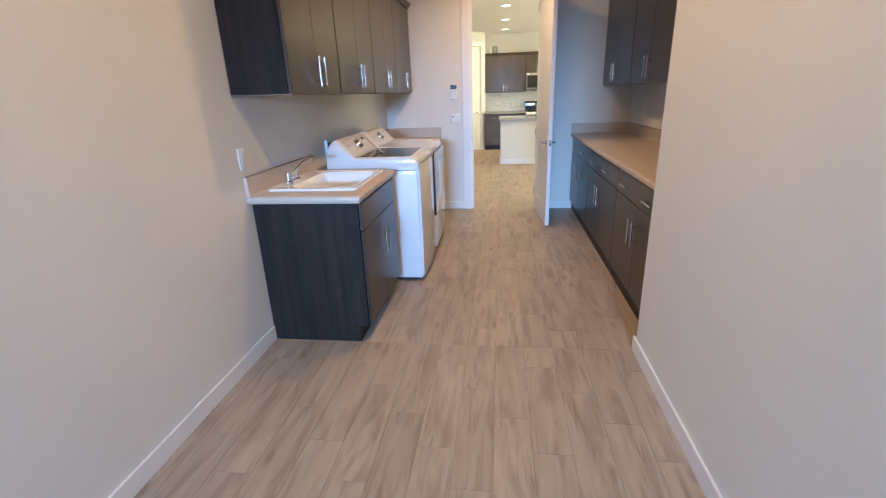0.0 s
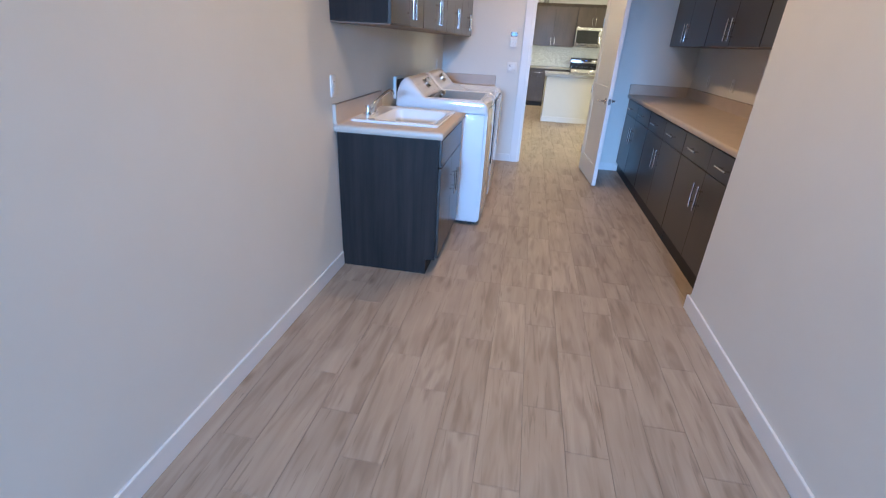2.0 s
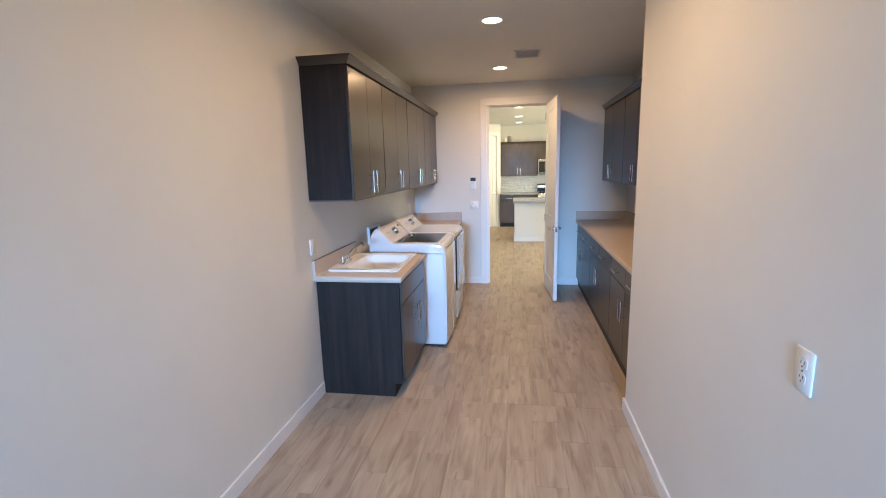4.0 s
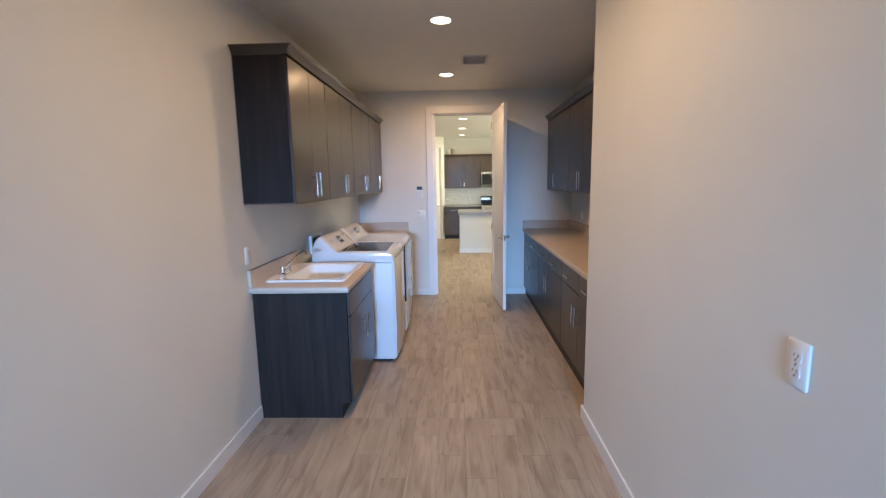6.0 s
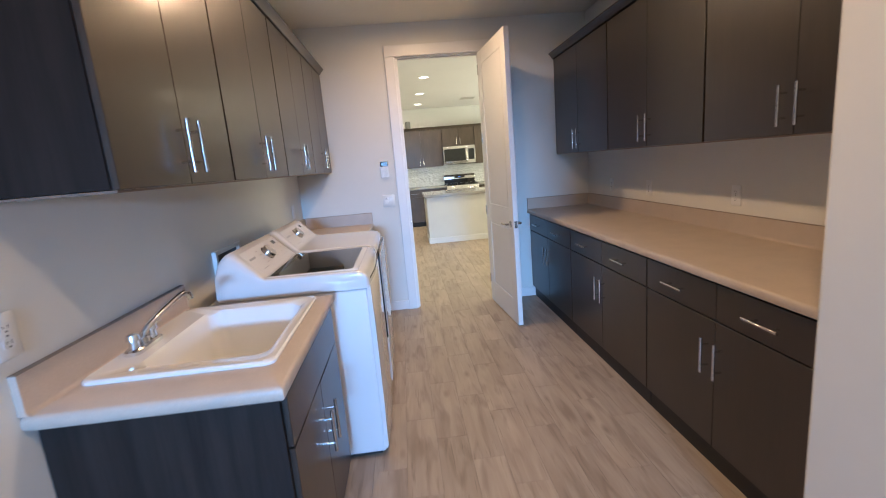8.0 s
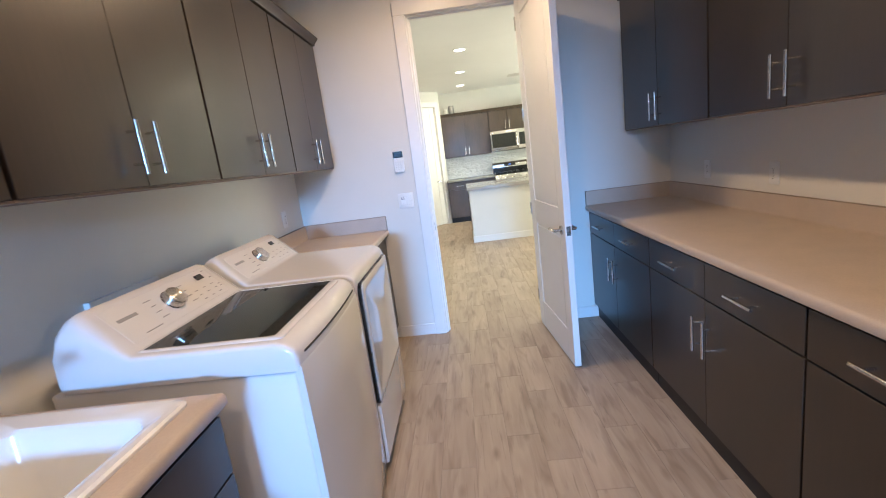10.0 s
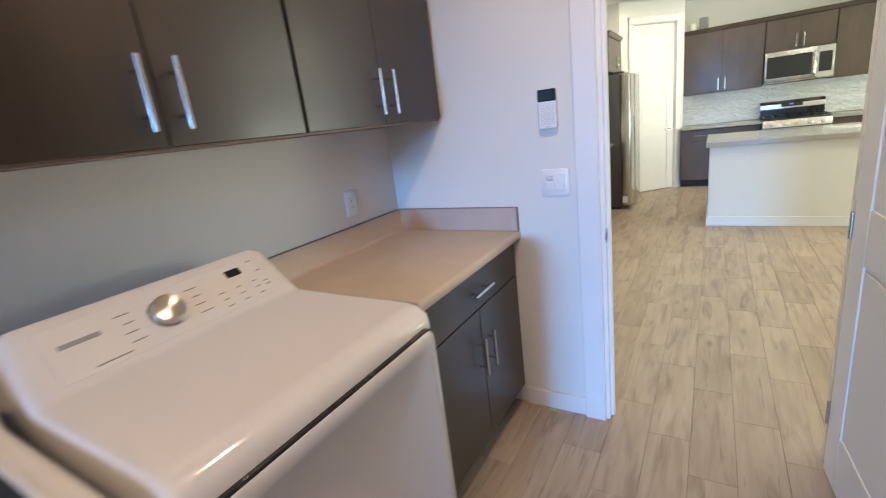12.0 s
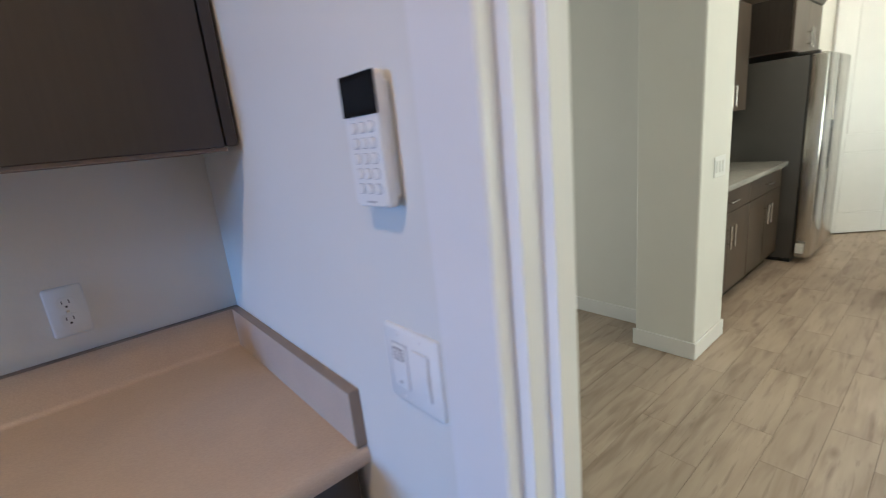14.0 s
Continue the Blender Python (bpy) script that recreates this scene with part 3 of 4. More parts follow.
def end_filler(c, w, face, z0, z1, side):
    """A narrow strip that closes the gap between the last cabinet and the far wall."""
    x0, x1 = sorted((side * w / 2, side * (w / 2 + 0.024)))
    part("filler_strip", box(x0 + 0.0005, x1 - 0.0005, face - 0.050, face - 0.010, z0 + 0.002, z1, 0.001), WOOD, c)


for y0, y1 in ((2.536, 3.296), (3.296, 4.161), (4.161, 5.016), (5.016, YF - 0.030)):
    unit = upper_cabinet(DARK + " wall cabinet, two doors, nickel bar handles", XL, (y0 + y1) / 2, -90, y1 - y0 - 0.002, 0.336, UZ0, UZ1, WOOD, group=G1)
    if y1 > 5.5:
        end_filler(unit, y1 - y0 - 0.002, 0.336, UZ0, UZ1, -1)
crown("dark wooden crown molding over the wall cabinets", XL, (2.536 + YF - 0.004) / 2, -90, YF - 0.004 - 2.536, 0.336, UZ1, 2.388, (0, 1), WOOD)
for y0, y1 in ((2.549, 3.620), (3.620, 4.692), (4.692, YF - 0.030)):
    unit = upper_cabinet(DARK + " wall cabinet above the long counter", XR, (y0 + y1) / 2, 90, y1 - y0 - 0.002, 0.336, UZ0 - 0.006, UZ1, WOOD, group=G2)
    if y1 > 5.5:
        end_filler(unit, y1 - y0 - 0.002, 0.336, UZ0 - 0.006, UZ1, 1)
crown("dark wooden crown molding above the long counter", XR, (2.549 + YF - 0.004) / 2, 90, YF - 0.004 - 2.549, 0.336, UZ1, 2.388, (0, 0), WOOD)
for y0, y1 in ((2.549, 3.625), (3.625, 4.735), (4.735, YF - 0.004)):
    base_cabinet(DARK + " base cabinet with two drawers and two doors", XR, (y0 + y1) / 2, 90, y1 - y0 - 0.002, 0.631, WOOD, group=G3, toe=0.008)
base_cabinet(DARK + " sink cabinet with end panel to the floor", XL, 2.957, -90, 0.785, 0.633, WOOD, drawers=1, drawer_pull=False, panel_end=1, pull_z=0.525, open_top=True)
base_cabinet(DARK + " base cabinet with one wide drawer", XL, 5.440, -90, 0.82, 0.640, WOOD, drawers=1, pull_z=0.515)


def coved(x0, x1, z, high):
    """An upstand that sweeps into the top with a small hollow curve."""
    cove = [(0.021 + 0.012 * (1 - math.cos(radians(a))), z + 0.012 * (1 - math.sin(radians(a)))) for a in (0, 30, 60, 90)]
    return profile([(0.001, z), (0.001, z + high), (0.019, z + high), (0.021, z + high - 0.002)] + cove[:-1] + [(0.033, z + 0.0002), (0.033, z)], x0, x1)


def counter(name, label, x, y, rz, w, depth, splash_ends=(0, 0), hole=None, splash=0.108, back=True):
    """A laminate top with rolled front edge and upstands; hole: cx, cy, half sizes of a sink cut-out."""
    c = thing(name, label, "countertop", x, y, 0, rz)
    z0, z1 = 0.873, 0.914
    if hole:
        hx, hy, hw, hd = hole
        cy = depth / 2
        outer = lambda d, z: rr_loop(0, cy, w / 2 - d, depth / 2 - d, 0.004, z, 3)  # noqa: E731
        inner = lambda z: rr_loop(hx, hy, hw, hd, 0.03, z, 3)  # noqa: E731
        bm = loft([inner(z0), inner(z1), outer(0.012, z1), outer(0.004, z1 - 0.004), outer(0.0, z1 - 0.012), outer(0, z0 + 0.008), outer(0.006, z0)], ring=True)
    else:
        pts = [(0.002, z0), (depth - 0.010, z0), (depth - 0.003, z0 + 0.004), (depth, z0 + 0.014), (depth - 0.001, z1 - 0.012), (depth - 0.006, z1 - 0.004), (depth - 0.014, z1), (0.002, z1)]
        bm = profile(pts, -w / 2, w / 2)
    part("top", bm, COUNTER, c)
    if back:
        b = part("backsplash", coved(-w / 2, w / 2, z1, splash), COUNTER, c)
        part("top_band", box(-w / 2, w / 2, 0.001, 0.0205, z1 + splash, z1 + splash + 0.0015), BAND, b, "grey-brown edge band")
    for s, on in zip((-1, 1), splash_ends):
        if on:
            xa, xb = sorted((s * w / 2, s * (w / 2 - 0.020)))
            e = part("end_splash", box(xa, xb, 0.0215, depth - 0.006, z1, z1 + splash, 0.002), COUNTER, c)
            part("top_band", box(xa, xb, 0.0215, depth - 0.006, z1 + splash, z1 + splash + 0.0015), BAND, e, "grey-brown edge band")
            part("end_band", box(xa, xb, depth - 0.0058, depth - 0.0045, z1, z1 + splash), BAND, e)
    return c


counter("countertop", "long beige laminate countertop with low backsplash", XR, (YR + YF) / 2, 90, YF - YR - 0.006, 0.655, (1, 1))
small_top = counter("countertop", "short beige laminate countertop beside the dryer", XL, (5.0 + YF) / 2, -90, YF - 5.0 - 0.002, 0.673, (1, 0))
part("edge_band", box(0.4265, 0.4285, 0.003, 0.665, 0.876, 0.911), BAND, small_top, "grey-brown laminate edge band")
part("splash_end_band", box(0.4265, 0.4285, 0.0015, 0.0205, 0.914, 1.020), BAND, small_top)
counter("countertop", "beige laminate sink countertop with low backsplash", XL, 2.941, -90, 0.862, 0.645, (0, 0), (-0.052, 0.312, 0.30, 0.235))


# ---- sink and tap ----
sink = thing("sink", "white drop-in acrylic utility sink", "sink", XL, 2.993, 0, -90)
sl = lambda hx, hy, r, z, dy=0.0: rr_loop(0, 0.312 + dy, hx, hy, r, z, 6)  # noqa: E731
part("bowl", loft([sl(0.335, 0.272, 0.030, 0.9145), sl(0.336, 0.273, 0.030, 0.922), sl(0.330, 0.267, 0.030, 0.9275), sl(0.318, 0.255, 0.030, 0.9270),
                   sl(0.270, 0.196, 0.050, 0.9240, 0.038), sl(0.262, 0.188, 0.055, 0.9150, 0.038), sl(0.250, 0.176, 0.06, 0.80, 0.038), sl(0.225, 0.150, 0.07, 0.70, 0.038),
                   sl(0.190, 0.120, 0.08, 0.685, 0.038), sl(0.03, 0.03, 0.029, 0.682, 0.038)], close=False), SINK, sink)
part("drain", rods(0.040, ((0, 0.35, 0.681), (0, 0.35, 0.686)), seg=24), CHROME, sink, "chrome drain")

tap = thing("faucet", "chrome two-handle faucet with long swivel spout", "faucet", XL, 2.90, 0.9275, -90)
part("base_plate", loft([rr_loop(0, 0.095, 0.085, 0.026, 0.024, 0.0), rr_loop(0, 0.095, 0.085, 0.026, 0.024, 0.012), rr_loop(0, 0.095, 0.078, 0.020, 0.018, 0.018)]), CHROME, tap)
for s in (-0.052, 0.052):
    k = part("handle", rod(rod(bmesh.new(), (s, 0.095, 0.016), (s, 0.095, 0.045), 0.017, 16, 0.014), (s, 0.095, 0.045), (s, 0.095, 0.062), 0.021, 16, 0.018), CHROME, tap)
    part("lever_arm", rods(0.005, ((s, 0.095, 0.055), (s * 1.5, 0.120, 0.066)), seg=8), CHROME, k)
part("spout", tube([(0, 0.095, 0.012), (-0.003, 0.097, 0.045), (-0.020, 0.110, 0.068), (-0.066, 0.142, 0.103), (-0.112, 0.172, 0.132), (-0.130, 0.184, 0.139), (-0.143, 0.193, 0.134), (-0.149, 0.197, 0.112)], 0.0105, 12), CHROME, tap, "chrome swivel spout")
part("spout_collar", rods(0.019, ((0, 0.095, 0.014), (0, 0.095, 0.036)), seg=18), CHROME, tap)


# ---- washer and dryer ----
def on_slope(u, v, depth=0.0):
    """A place on a machine's sloping panel: u along it, v from its foot (0) to its top (1)."""
    y0, z0, y1, z1 = 0.305, 0.994, 0.195, 1.110
    n = Vector((0, 0.116, 0.11)).normalized()
    p = Vector((u, y0 + (y1 - y0) * v, z0 + (z1 - z0) * v)) + n * depth
    return p


SLOPE = Matrix(((1, 0, 0, 0), (0, -0.688, 0.7256, 0), (0, 0.7256, 0.688, 0), (0, 0, 0, 1)))


def slope_box(u, v, w, h, d, lift=0.0, bevel=0.0):
    p = on_slope(u, v, lift)
    return moved(box(-w / 2, w / 2, -h / 2, h / 2, -0.001, d, bevel), Matrix.Translation(p) @ SLOPE)


def machine(name, label, y, washer):
    m = thing(name, label, name, XL, y, 0, -90)
    w = 0.68
    h = w / 2
    part("body", box(-h + 0.003, h - 0.003, 0.055, 0.785, 0.028, 0.892, 0.010, 3), BODY, m)
    top = [(0.105, 0.895), (0.098, 0.93), (0.102, 1.02), (0.122, 1.082), (0.148, 1.108), (0.172, 1.118), (0.195, 1.110), (0.305, 0.994), (0.322, 0.984),
           (0.735, 0.981), (0.764, 0.974), (0.787, 0.957), (0.797, 0.930), (0.797, 0.895)]
    loops = []
    bow = 0.016 if washer else 0.003
    bulge = lambda x, ty: bow * (1 - (x / h) ** 2) * min(1, max(0, (ty - 0.60) / 0.15))  # noqa: E731
    for d in (0, 0.0015, 0.005, 0.010, 0.016, 0.025, 0.036, 0.048, 0.10, 0.16, 0.22, 0.28):
        q, q2 = min(1, d / 0.048), min(1, d / 0.016)
        s, e = 0.60 + 0.40 * math.sqrt(1 - (1 - q) ** 2), 0.013 * (1 - math.sqrt(1 - (1 - q2) ** 2))
        loops.append((h - d, [(ty - (e if ty > 0.79 else 0), tz if tz < 0.9 else (0.982 + (tz - 0.982) * s - e if tz > 0.982 else tz - e)) for ty, tz in top]))
    skin = [[(-x, ty + bulge(x, ty), tz) for ty, tz in lp] for x, lp in loops] + [[(x, ty + bulge(x, ty), tz) for ty, tz in lp] for x, lp in reversed(loops)]
    part("top_panel", loft(skin), ENAMEL, m, "glossy white rounded top with raised console")
    panel = part("control_panel", slope_box(0, 0.50, w - 0.135, 0.140, 0.0012, -0.0004, 0.0004), ENAMEL, m, "white sloping control panel")
    ku = 0.005 if washer else 0.022
    p, n = on_slope(ku, 0.50, 0.0008), Vector((0, 0.7256, 0.688))
    disc = lambda r, z: [(r * math.cos(2 * math.pi * k / 40), r * math.sin(2 * math.pi * k / 40), z) for k in range(40)]  # noqa: E731
    knob = part("knob", loft([disc(0.0395, 0.0), disc(0.0385, 0.024), disc(0.0365, 0.0285), disc(0.0345, 0.0288), disc(0.016, 0.0282), disc(0.002, 0.028)]), SPUN, panel, "spun metal rotary knob")
    knob.matrix_basis = Matrix.Translation(p) @ SLOPE
    part("skirt", loft([disc(0.0435, -0.001), disc(0.0435, 0.003), disc(0.0405, 0.0036), disc(0.0405, -0.001)], ring=True), CHROME, knob, "chrome ring under the knob")
    part("pointer", rods(0.0022, ((0.024, -0.012, 0.0280), (0.024, -0.012, 0.0295)), seg=10), PLASTIC, knob)
    part("display", slope_box(-0.208 if washer else -0.190, 0.74, 0.046, 0.024, 0.0009, 0.0014), BLACK_GLASS, panel, "small black display")
    for r in range(4):
        for c in (ku + 0.085, ku - 0.085):
            part("cycle_mark", slope_box(c + 0.004 * (r % 2), 0.26 + 0.16 * r, 0.034 - 0.006 * (r % 3), 0.0030, 0.0006, 0.0014), PRINT, panel)
    for r in range(3):
        for c in range(3):
            part("button", slope_box(-0.125 - 0.052 * c, 0.16 + 0.14 * r, 0.017 - 0.003 * ((r + c) % 2), 0.0032, 0.0007, 0.0014), PRINT, panel)
    for r, c in ((0.28, -0.262), (0.36, -0.262), (0.62, -0.262), (0.86, -0.255)):
        part("button", slope_box(c, r, 0.013, 0.0035, 0.0007, 0.0014), PRINT, panel)
    part("logo_bar", slope_box(0.205, 0.60, 0.082, 0.0115, 0.0006, 0.0014), PRINT, panel, "grey wordmark drawn as a bar")
    part("model_bar", slope_box(0.17, 0.14, 0.075, 0.0035, 0.0006, 0.0014), PRINT, panel)
    part("base", box(-h + 0.02, h - 0.02, 0.08, 0.765, 0.012, 0.0275), RUBBER, m)
    for fx in (-h + 0.06, h - 0.06):
        for fy in (0.12, 0.72):
            part("foot", rods(0.022, ((fx, fy, 0.0), (fx, fy, 0.030)), seg=12), RUBBER, m, "black leveling foot")
    if washer:
        lid = part("lid", loft([rr_loop(0, 0.532, 0.306, 0.218, 0.02, 0.974), rr_loop(0, 0.532, 0.306, 0.218, 0.02, 0.9828), rr_loop(0, 0.532, 0.303, 0.215, 0.02, 0.9856),
                                rr_loop(0, 0.524, 0.288, 0.199, 0.012, 0.9866), rr_loop(0, 0.524, 0.286, 0.197, 0.012, 0.9850), rr_loop(0, 0.524, 0.286, 0.197, 0.012, 0.974)], ring=True), ENAMEL, m, "white lid frame round a smoked glass window")
        part("well", loft([rr_loop(0, 0.524, 0.285, 0.196, 0.012, 0.9745), rr_loop(0, 0.524, 0.285, 0.196, 0.012, 0.9785)]), DARK_TUB_AND_RECESS, lid, "dark grey top of the tub under the glass")
        n_ = 48
        arc = lambda r1, r2, z: [(r1 * math.cos(2 * math.pi * k / n_), 0.560 + r2 * math.sin(2 * math.pi * k / n_), z) for k in range(n_)]  # noqa: E731
        part("tub_opening", loft([arc(0.235, 0.145, 0.9786), arc(0.235, 0.145, 0.9796), arc(0.228, 0.138, 0.9790)]), BLACK, lid, "black opening of the drum under the glass")
        part("glass", box(-0.2855, 0.2855, 0.3275, 0.7205, 0.9815, 0.9854, 0.0008), LID_GLASS, lid, "smoked glass lid window")
        across = [(h - 0.006) * (k / 8 - 1) for k in range(17)]
        groove = [(0.785, 0.9350), (0.7985, 0.9300), (0.7988, 0.9335), (0.7860, 0.9385)]
        # Nothing is hollowed out; a black strip gives the finger groove's shade.
        part("lid_grip", loft([[(x, ty + bulge(x, ty), tz) for ty, tz in groove] for x in across[1:-1]]), RUBBER, m, "black strip for the shaded finger groove under the lid edge")
        part("front_panel", loft([[(x, ty + bulge(x, ty) if ty > 0.79 else ty, tz) for ty, tz in ((0.783, 0.040), (0.795, 0.044), (0.799, 0.060), (0.803, 0.30), (0.804, 0.70), (0.801, 0.900), (0.797, 0.908), (0.783, 0.912))] for x in across]), ENAMEL, m)
    else:
        part("front_panel", profile([(0.783, 0.040), (0.792, 0.048), (0.795, 0.30), (0.795, 0.70), (0.794, 0.900), (0.783, 0.908)], -h + 0.004, h - 0.004, 0.004, 2), ENAMEL, m)
        gap = [(x + 0.002, 0.7955, 0.637 + z) for x, z in round_rect(0.326, 0.291, 0.030, 5)]
        # Solid black block that fills the gap round the door.
        part("door_seal", loft([gap, [(x, 0.8085, z) for x, _, z in gap]]), BLACK, m, "black block in the gap round the door")
        dl = lambda hx, hz, y_: [(x - 0.004, y_, 0.635 + z) for x, z in round_rect(hx, hz, 0.030, 5)]  # noqa: E731
        part("door", loft([dl(0.315, 0.286, 0.8080), dl(0.317, 0.288, 0.8115), dl(0.313, 0.284, 0.815), dl(0.283, 0.254, 0.8165), dl(0.279, 0.250, 0.8150), dl(0.05, 0.05, 0.8155)]), ENAMEL, m, "white square dryer door with sunken middle")
        part("lower_panel", profile([(0.7945, 0.046), (0.806, 0.052), (0.8105, 0.075), (0.8125, 0.338), (0.8100, 0.3435), (0.7945, 0.344)], -h + 0.014, h - 0.012, 0.003, 2), ENAMEL, m, "white lower front below the door")
    return m


machine("washer", "white top-load washer with smoked glass lid", 3.821, True)
machine("dryer", "white front-door clothes dryer beside the washer", 4.534, False)


# ---- wall plates and boxes ----
def outlet(x, y, z, rz, label="white duplex wall outlet with plate"):
    o = thing("wall_outlet", label, "outlet", x, y, z, rz, group="wall outlets")
    part("plate", loft([[(a, 0.0005, b) for a, b in round_rect(0.036, 0.058, 0.006, 3)], [(a, 0.004, b) for a, b in round_rect(0.036, 0.058, 0.006, 3)], [(a, 0.0065, b) for a, b in round_rect(0.033, 0.055, 0.006, 3)]]), PLASTIC, o)
    for s in (-0.0195, 0.0195):
        f = part("receptacle", loft([[(a, 0.006, s + b) for a, b in round_rect(0.0165, 0.0145, 0.010, 4)], [(a, 0.0082, s + b) for a, b in round_rect(0.0165, 0.0145, 0.010, 4)]]), PLASTIC, o)
        for sx, hh in ((-0.0065, 0.0045), (0.0065, 0.0036)):
            part("slot", box(sx - 0.0009, sx + 0.0009, 0.0080, 0.0086, s + 0.003 - hh, s + 0.003 + hh), BLACK, f)
        part("ground_hole", rods(0.0026, ((0, 0.0080, s - 0.008), (0, 0.0086, s - 0.008)), seg=10), BLACK, f)
    part("screw", rods(0.003, ((0, 0.0062, 0), (0, 0.0075, 0)), seg=10), NICKEL, o)


outlet(XL, 2.535, 1.120, -90)
outlet(XL, 5.508, 1.126, -90)
outlet(XR, 5.335, 1.126, 90)
outlet(XR, 4.715, 1.126, 90)
outlet(XR, 3.80, 1.126, 90)
outlet(XH, 0.800, 1.120, 90)

switches = thing("light_switch", "white two-gang switch plate with timer and rocker", "switch", -0.373, YF, 1.125, 180)
part("plate", loft([[(a, 0.0005, b) for a, b in round_rect(0.0595, 0.058, 0.006, 3)], [(a, 0.004, b) for a, b in round_rect(0.0595, 0.058, 0.006, 3)], [(a, 0.0065, b) for a, b in round_rect(0.0565, 0.055, 0.006, 3)]]), PLASTIC, switches)
for x0, x1 in ((0.0068, 0.0402), (-0.0402, -0.0068)):
    # Raised grey rim whose colour stands in for shade round the switch.
    part("switch_gap", box(x0, x1, 0.0060, 0.0069, -0.0338, 0.0338), GREY_PRINT_GAPS, switches, "grey rim for the shadow gap round the switch")
timer = part("timer_switch", box(0.0075, 0.0395, 0.006, 0.0095, -0.033, 0.033, 0.002), PLASTIC, switches, "white countdown timer switch")
part("timer_window", box(0.0115, 0.0355, 0.0094, 0.0102, 0.010, 0.028), PRINT, timer)
for k in range(3):
    part("timer_mark", box(0.0135, 0.0335, 0.0101, 0.0106, 0.0125 + 0.005 * k, 0.0155 + 0.005 * k), PLASTIC, timer)
part("timer_button", box(0.0205, 0.0265, 0.0094, 0.0110, -0.026, -0.021, 0.0006), GREY_PRINT_GAPS, timer)
for sx in (-0.0235, 0.0235):
    for sz in (-0.048, 0.048):
        part("screw", rods(0.0026, ((sx, 0.0062, sz), (sx, 0.0072, sz)), seg=10), PLASTIC, switches)
part("rocker_switch", profile([(0.006, -0.033), (0.0085, -0.033), (0.0120, 0.0), (0.0085, 0.033), (0.006, 0.033)], -0.0395, -0.0075, 0.001, 1), PLASTIC, switches, "white rocker switch")

keypad = thing("alarm_keypad", "white wall alarm keypad with black display", "keypad", -0.384, YF, 1.428, 180)
kl = lambda hx, hz, y_: [(x, y_, z) for x, z in round_rect(hx, hz, 0.009, 5)]  # noqa: E731
part("bracket", box(-0.032, 0.032, 0.0005, 0.010, -0.066, 0.066, 0.002), PLASTIC, keypad)
part("case", loft([kl(0.035, 0.074, 0.009), kl(0.038, 0.077, 0.012), kl(0.038, 0.077, 0.021), kl(0.0355, 0.0745, 0.0245)]), PLASTIC, keypad)
scr = part("screen", box(-0.0375, 0.0375, 0.0240, 0.0256, 0.030, 0.0765, 0.0012), BLACK_GLASS, keypad, "black display")
part("lcd", box(-0.030, 0.030, 0.02565, 0.0259, 0.036, 0.070), LCD_GLOW, scr)
for r in range(5):
    for c in range(3):
        cx, cz = (c - 1) * 0.0185, 0.017 - r * 0.0178
        # Larger grey oval under each button, coloured for the shade around it.
        part("button_gap", loft([[(cx + a, 0.0240, cz + b) for a, b in round_rect(0.0080, 0.0067, 0.006, 3)], [(cx + a, 0.0247, cz + b) for a, b in round_rect(0.0080, 0.0067, 0.006, 3)]]), GREY_PRINT_GAPS, keypad)
        part("button", loft([[(cx + a, 0.0240, cz + b) for a, b in round_rect(0.0068, 0.0056, 0.005, 3)], [(cx + a, 0.0262, cz + b) for a, b in round_rect(0.0068, 0.0056, 0.005, 3)], [(cx + a, 0.0270, cz + b) for a, b in round_rect(0.0050, 0.0040, 0.0035, 3)]]), PLASTIC, keypad)
part("logo_bar", box(-0.010, 0.010, 0.0244, 0.0248, -0.0715, -0.0690), GREY_PRINT_GAPS, keypad)

wbox = thing("washer_outlet_box", "white recessed laundry hookup box behind the washer", "outlet box", XL, 3.910, 1.014, -90)
fr = bmesh.new()
for b in ((-0.175, 0.175, 0.062, 0.082), (-0.175, 0.175, -0.082, -0.062), (-0.175, -0.155, -0.062, 0.062), (0.155, 0.175, -0.062, 0.062)):
    add_box(fr, b[0], b[1], 0.0005, 0.022, b[2], b[3])
part("frame", fr, PLASTIC, wbox)
# No recess is cut; the dark colour stands for its shade.
part("inside", box(-0.155, 0.155, 0.0004, 0.002, -0.062, 0.062), DARK_TUB_AND_RECESS, wbox, "flat back coloured dark for the shade inside")
for vx in (-0.09, 0.09):
    v = part("valve", rods(0.012, ((vx, 0.002, 0.0), (vx, 0.012, 0.0)), seg=12), NICKEL, wbox)
    part("hose", tube([(vx, 0.012, 0.0), (vx, 0.020, -0.03), (vx, 0.026, -0.10), (vx, 0.026, -0.35)], 0.008, 8), RUBBER, v, "black hose")

vbox = thing("dryer_vent_box", "white dryer hookup plate with round black port", "outlet box", XL, 4.945, 0.975, -90)
part("plate", box(-0.088, 0.088, 0.0005, 0.012, -0.070, 0.045, 0.004, 2), PLASTIC, vbox)
part("port", rods(0.028, ((-0.012, 0.010, -0.008), (-0.012, 0.0135, -0.008)), seg=28), BLACK, vbox, "round black port")
pbox = thing("dryer_outlet", "beige power outlet plate with black cord", "outlet", XL, 4.945, 0.72, -90)
part("plate", box(-0.050, 0.050, 0.0005, 0.008, -0.055, 0.070, 0.003), PLASTIC, pbox)
part("plug", box(-0.020, 0.018, 0.007, 0.030, -0.030, 0.018, 0.006), BLACK, pbox)
part("cord", tube([(0, 0.022, -0.02), (0, 0.030, -0.08), (0.01, 0.030, -0.22), (0.05, 0.030, -0.42), (0.10, 0.030, -0.60)], 0.008, 8), RUBBER, pbox, "black power cord")

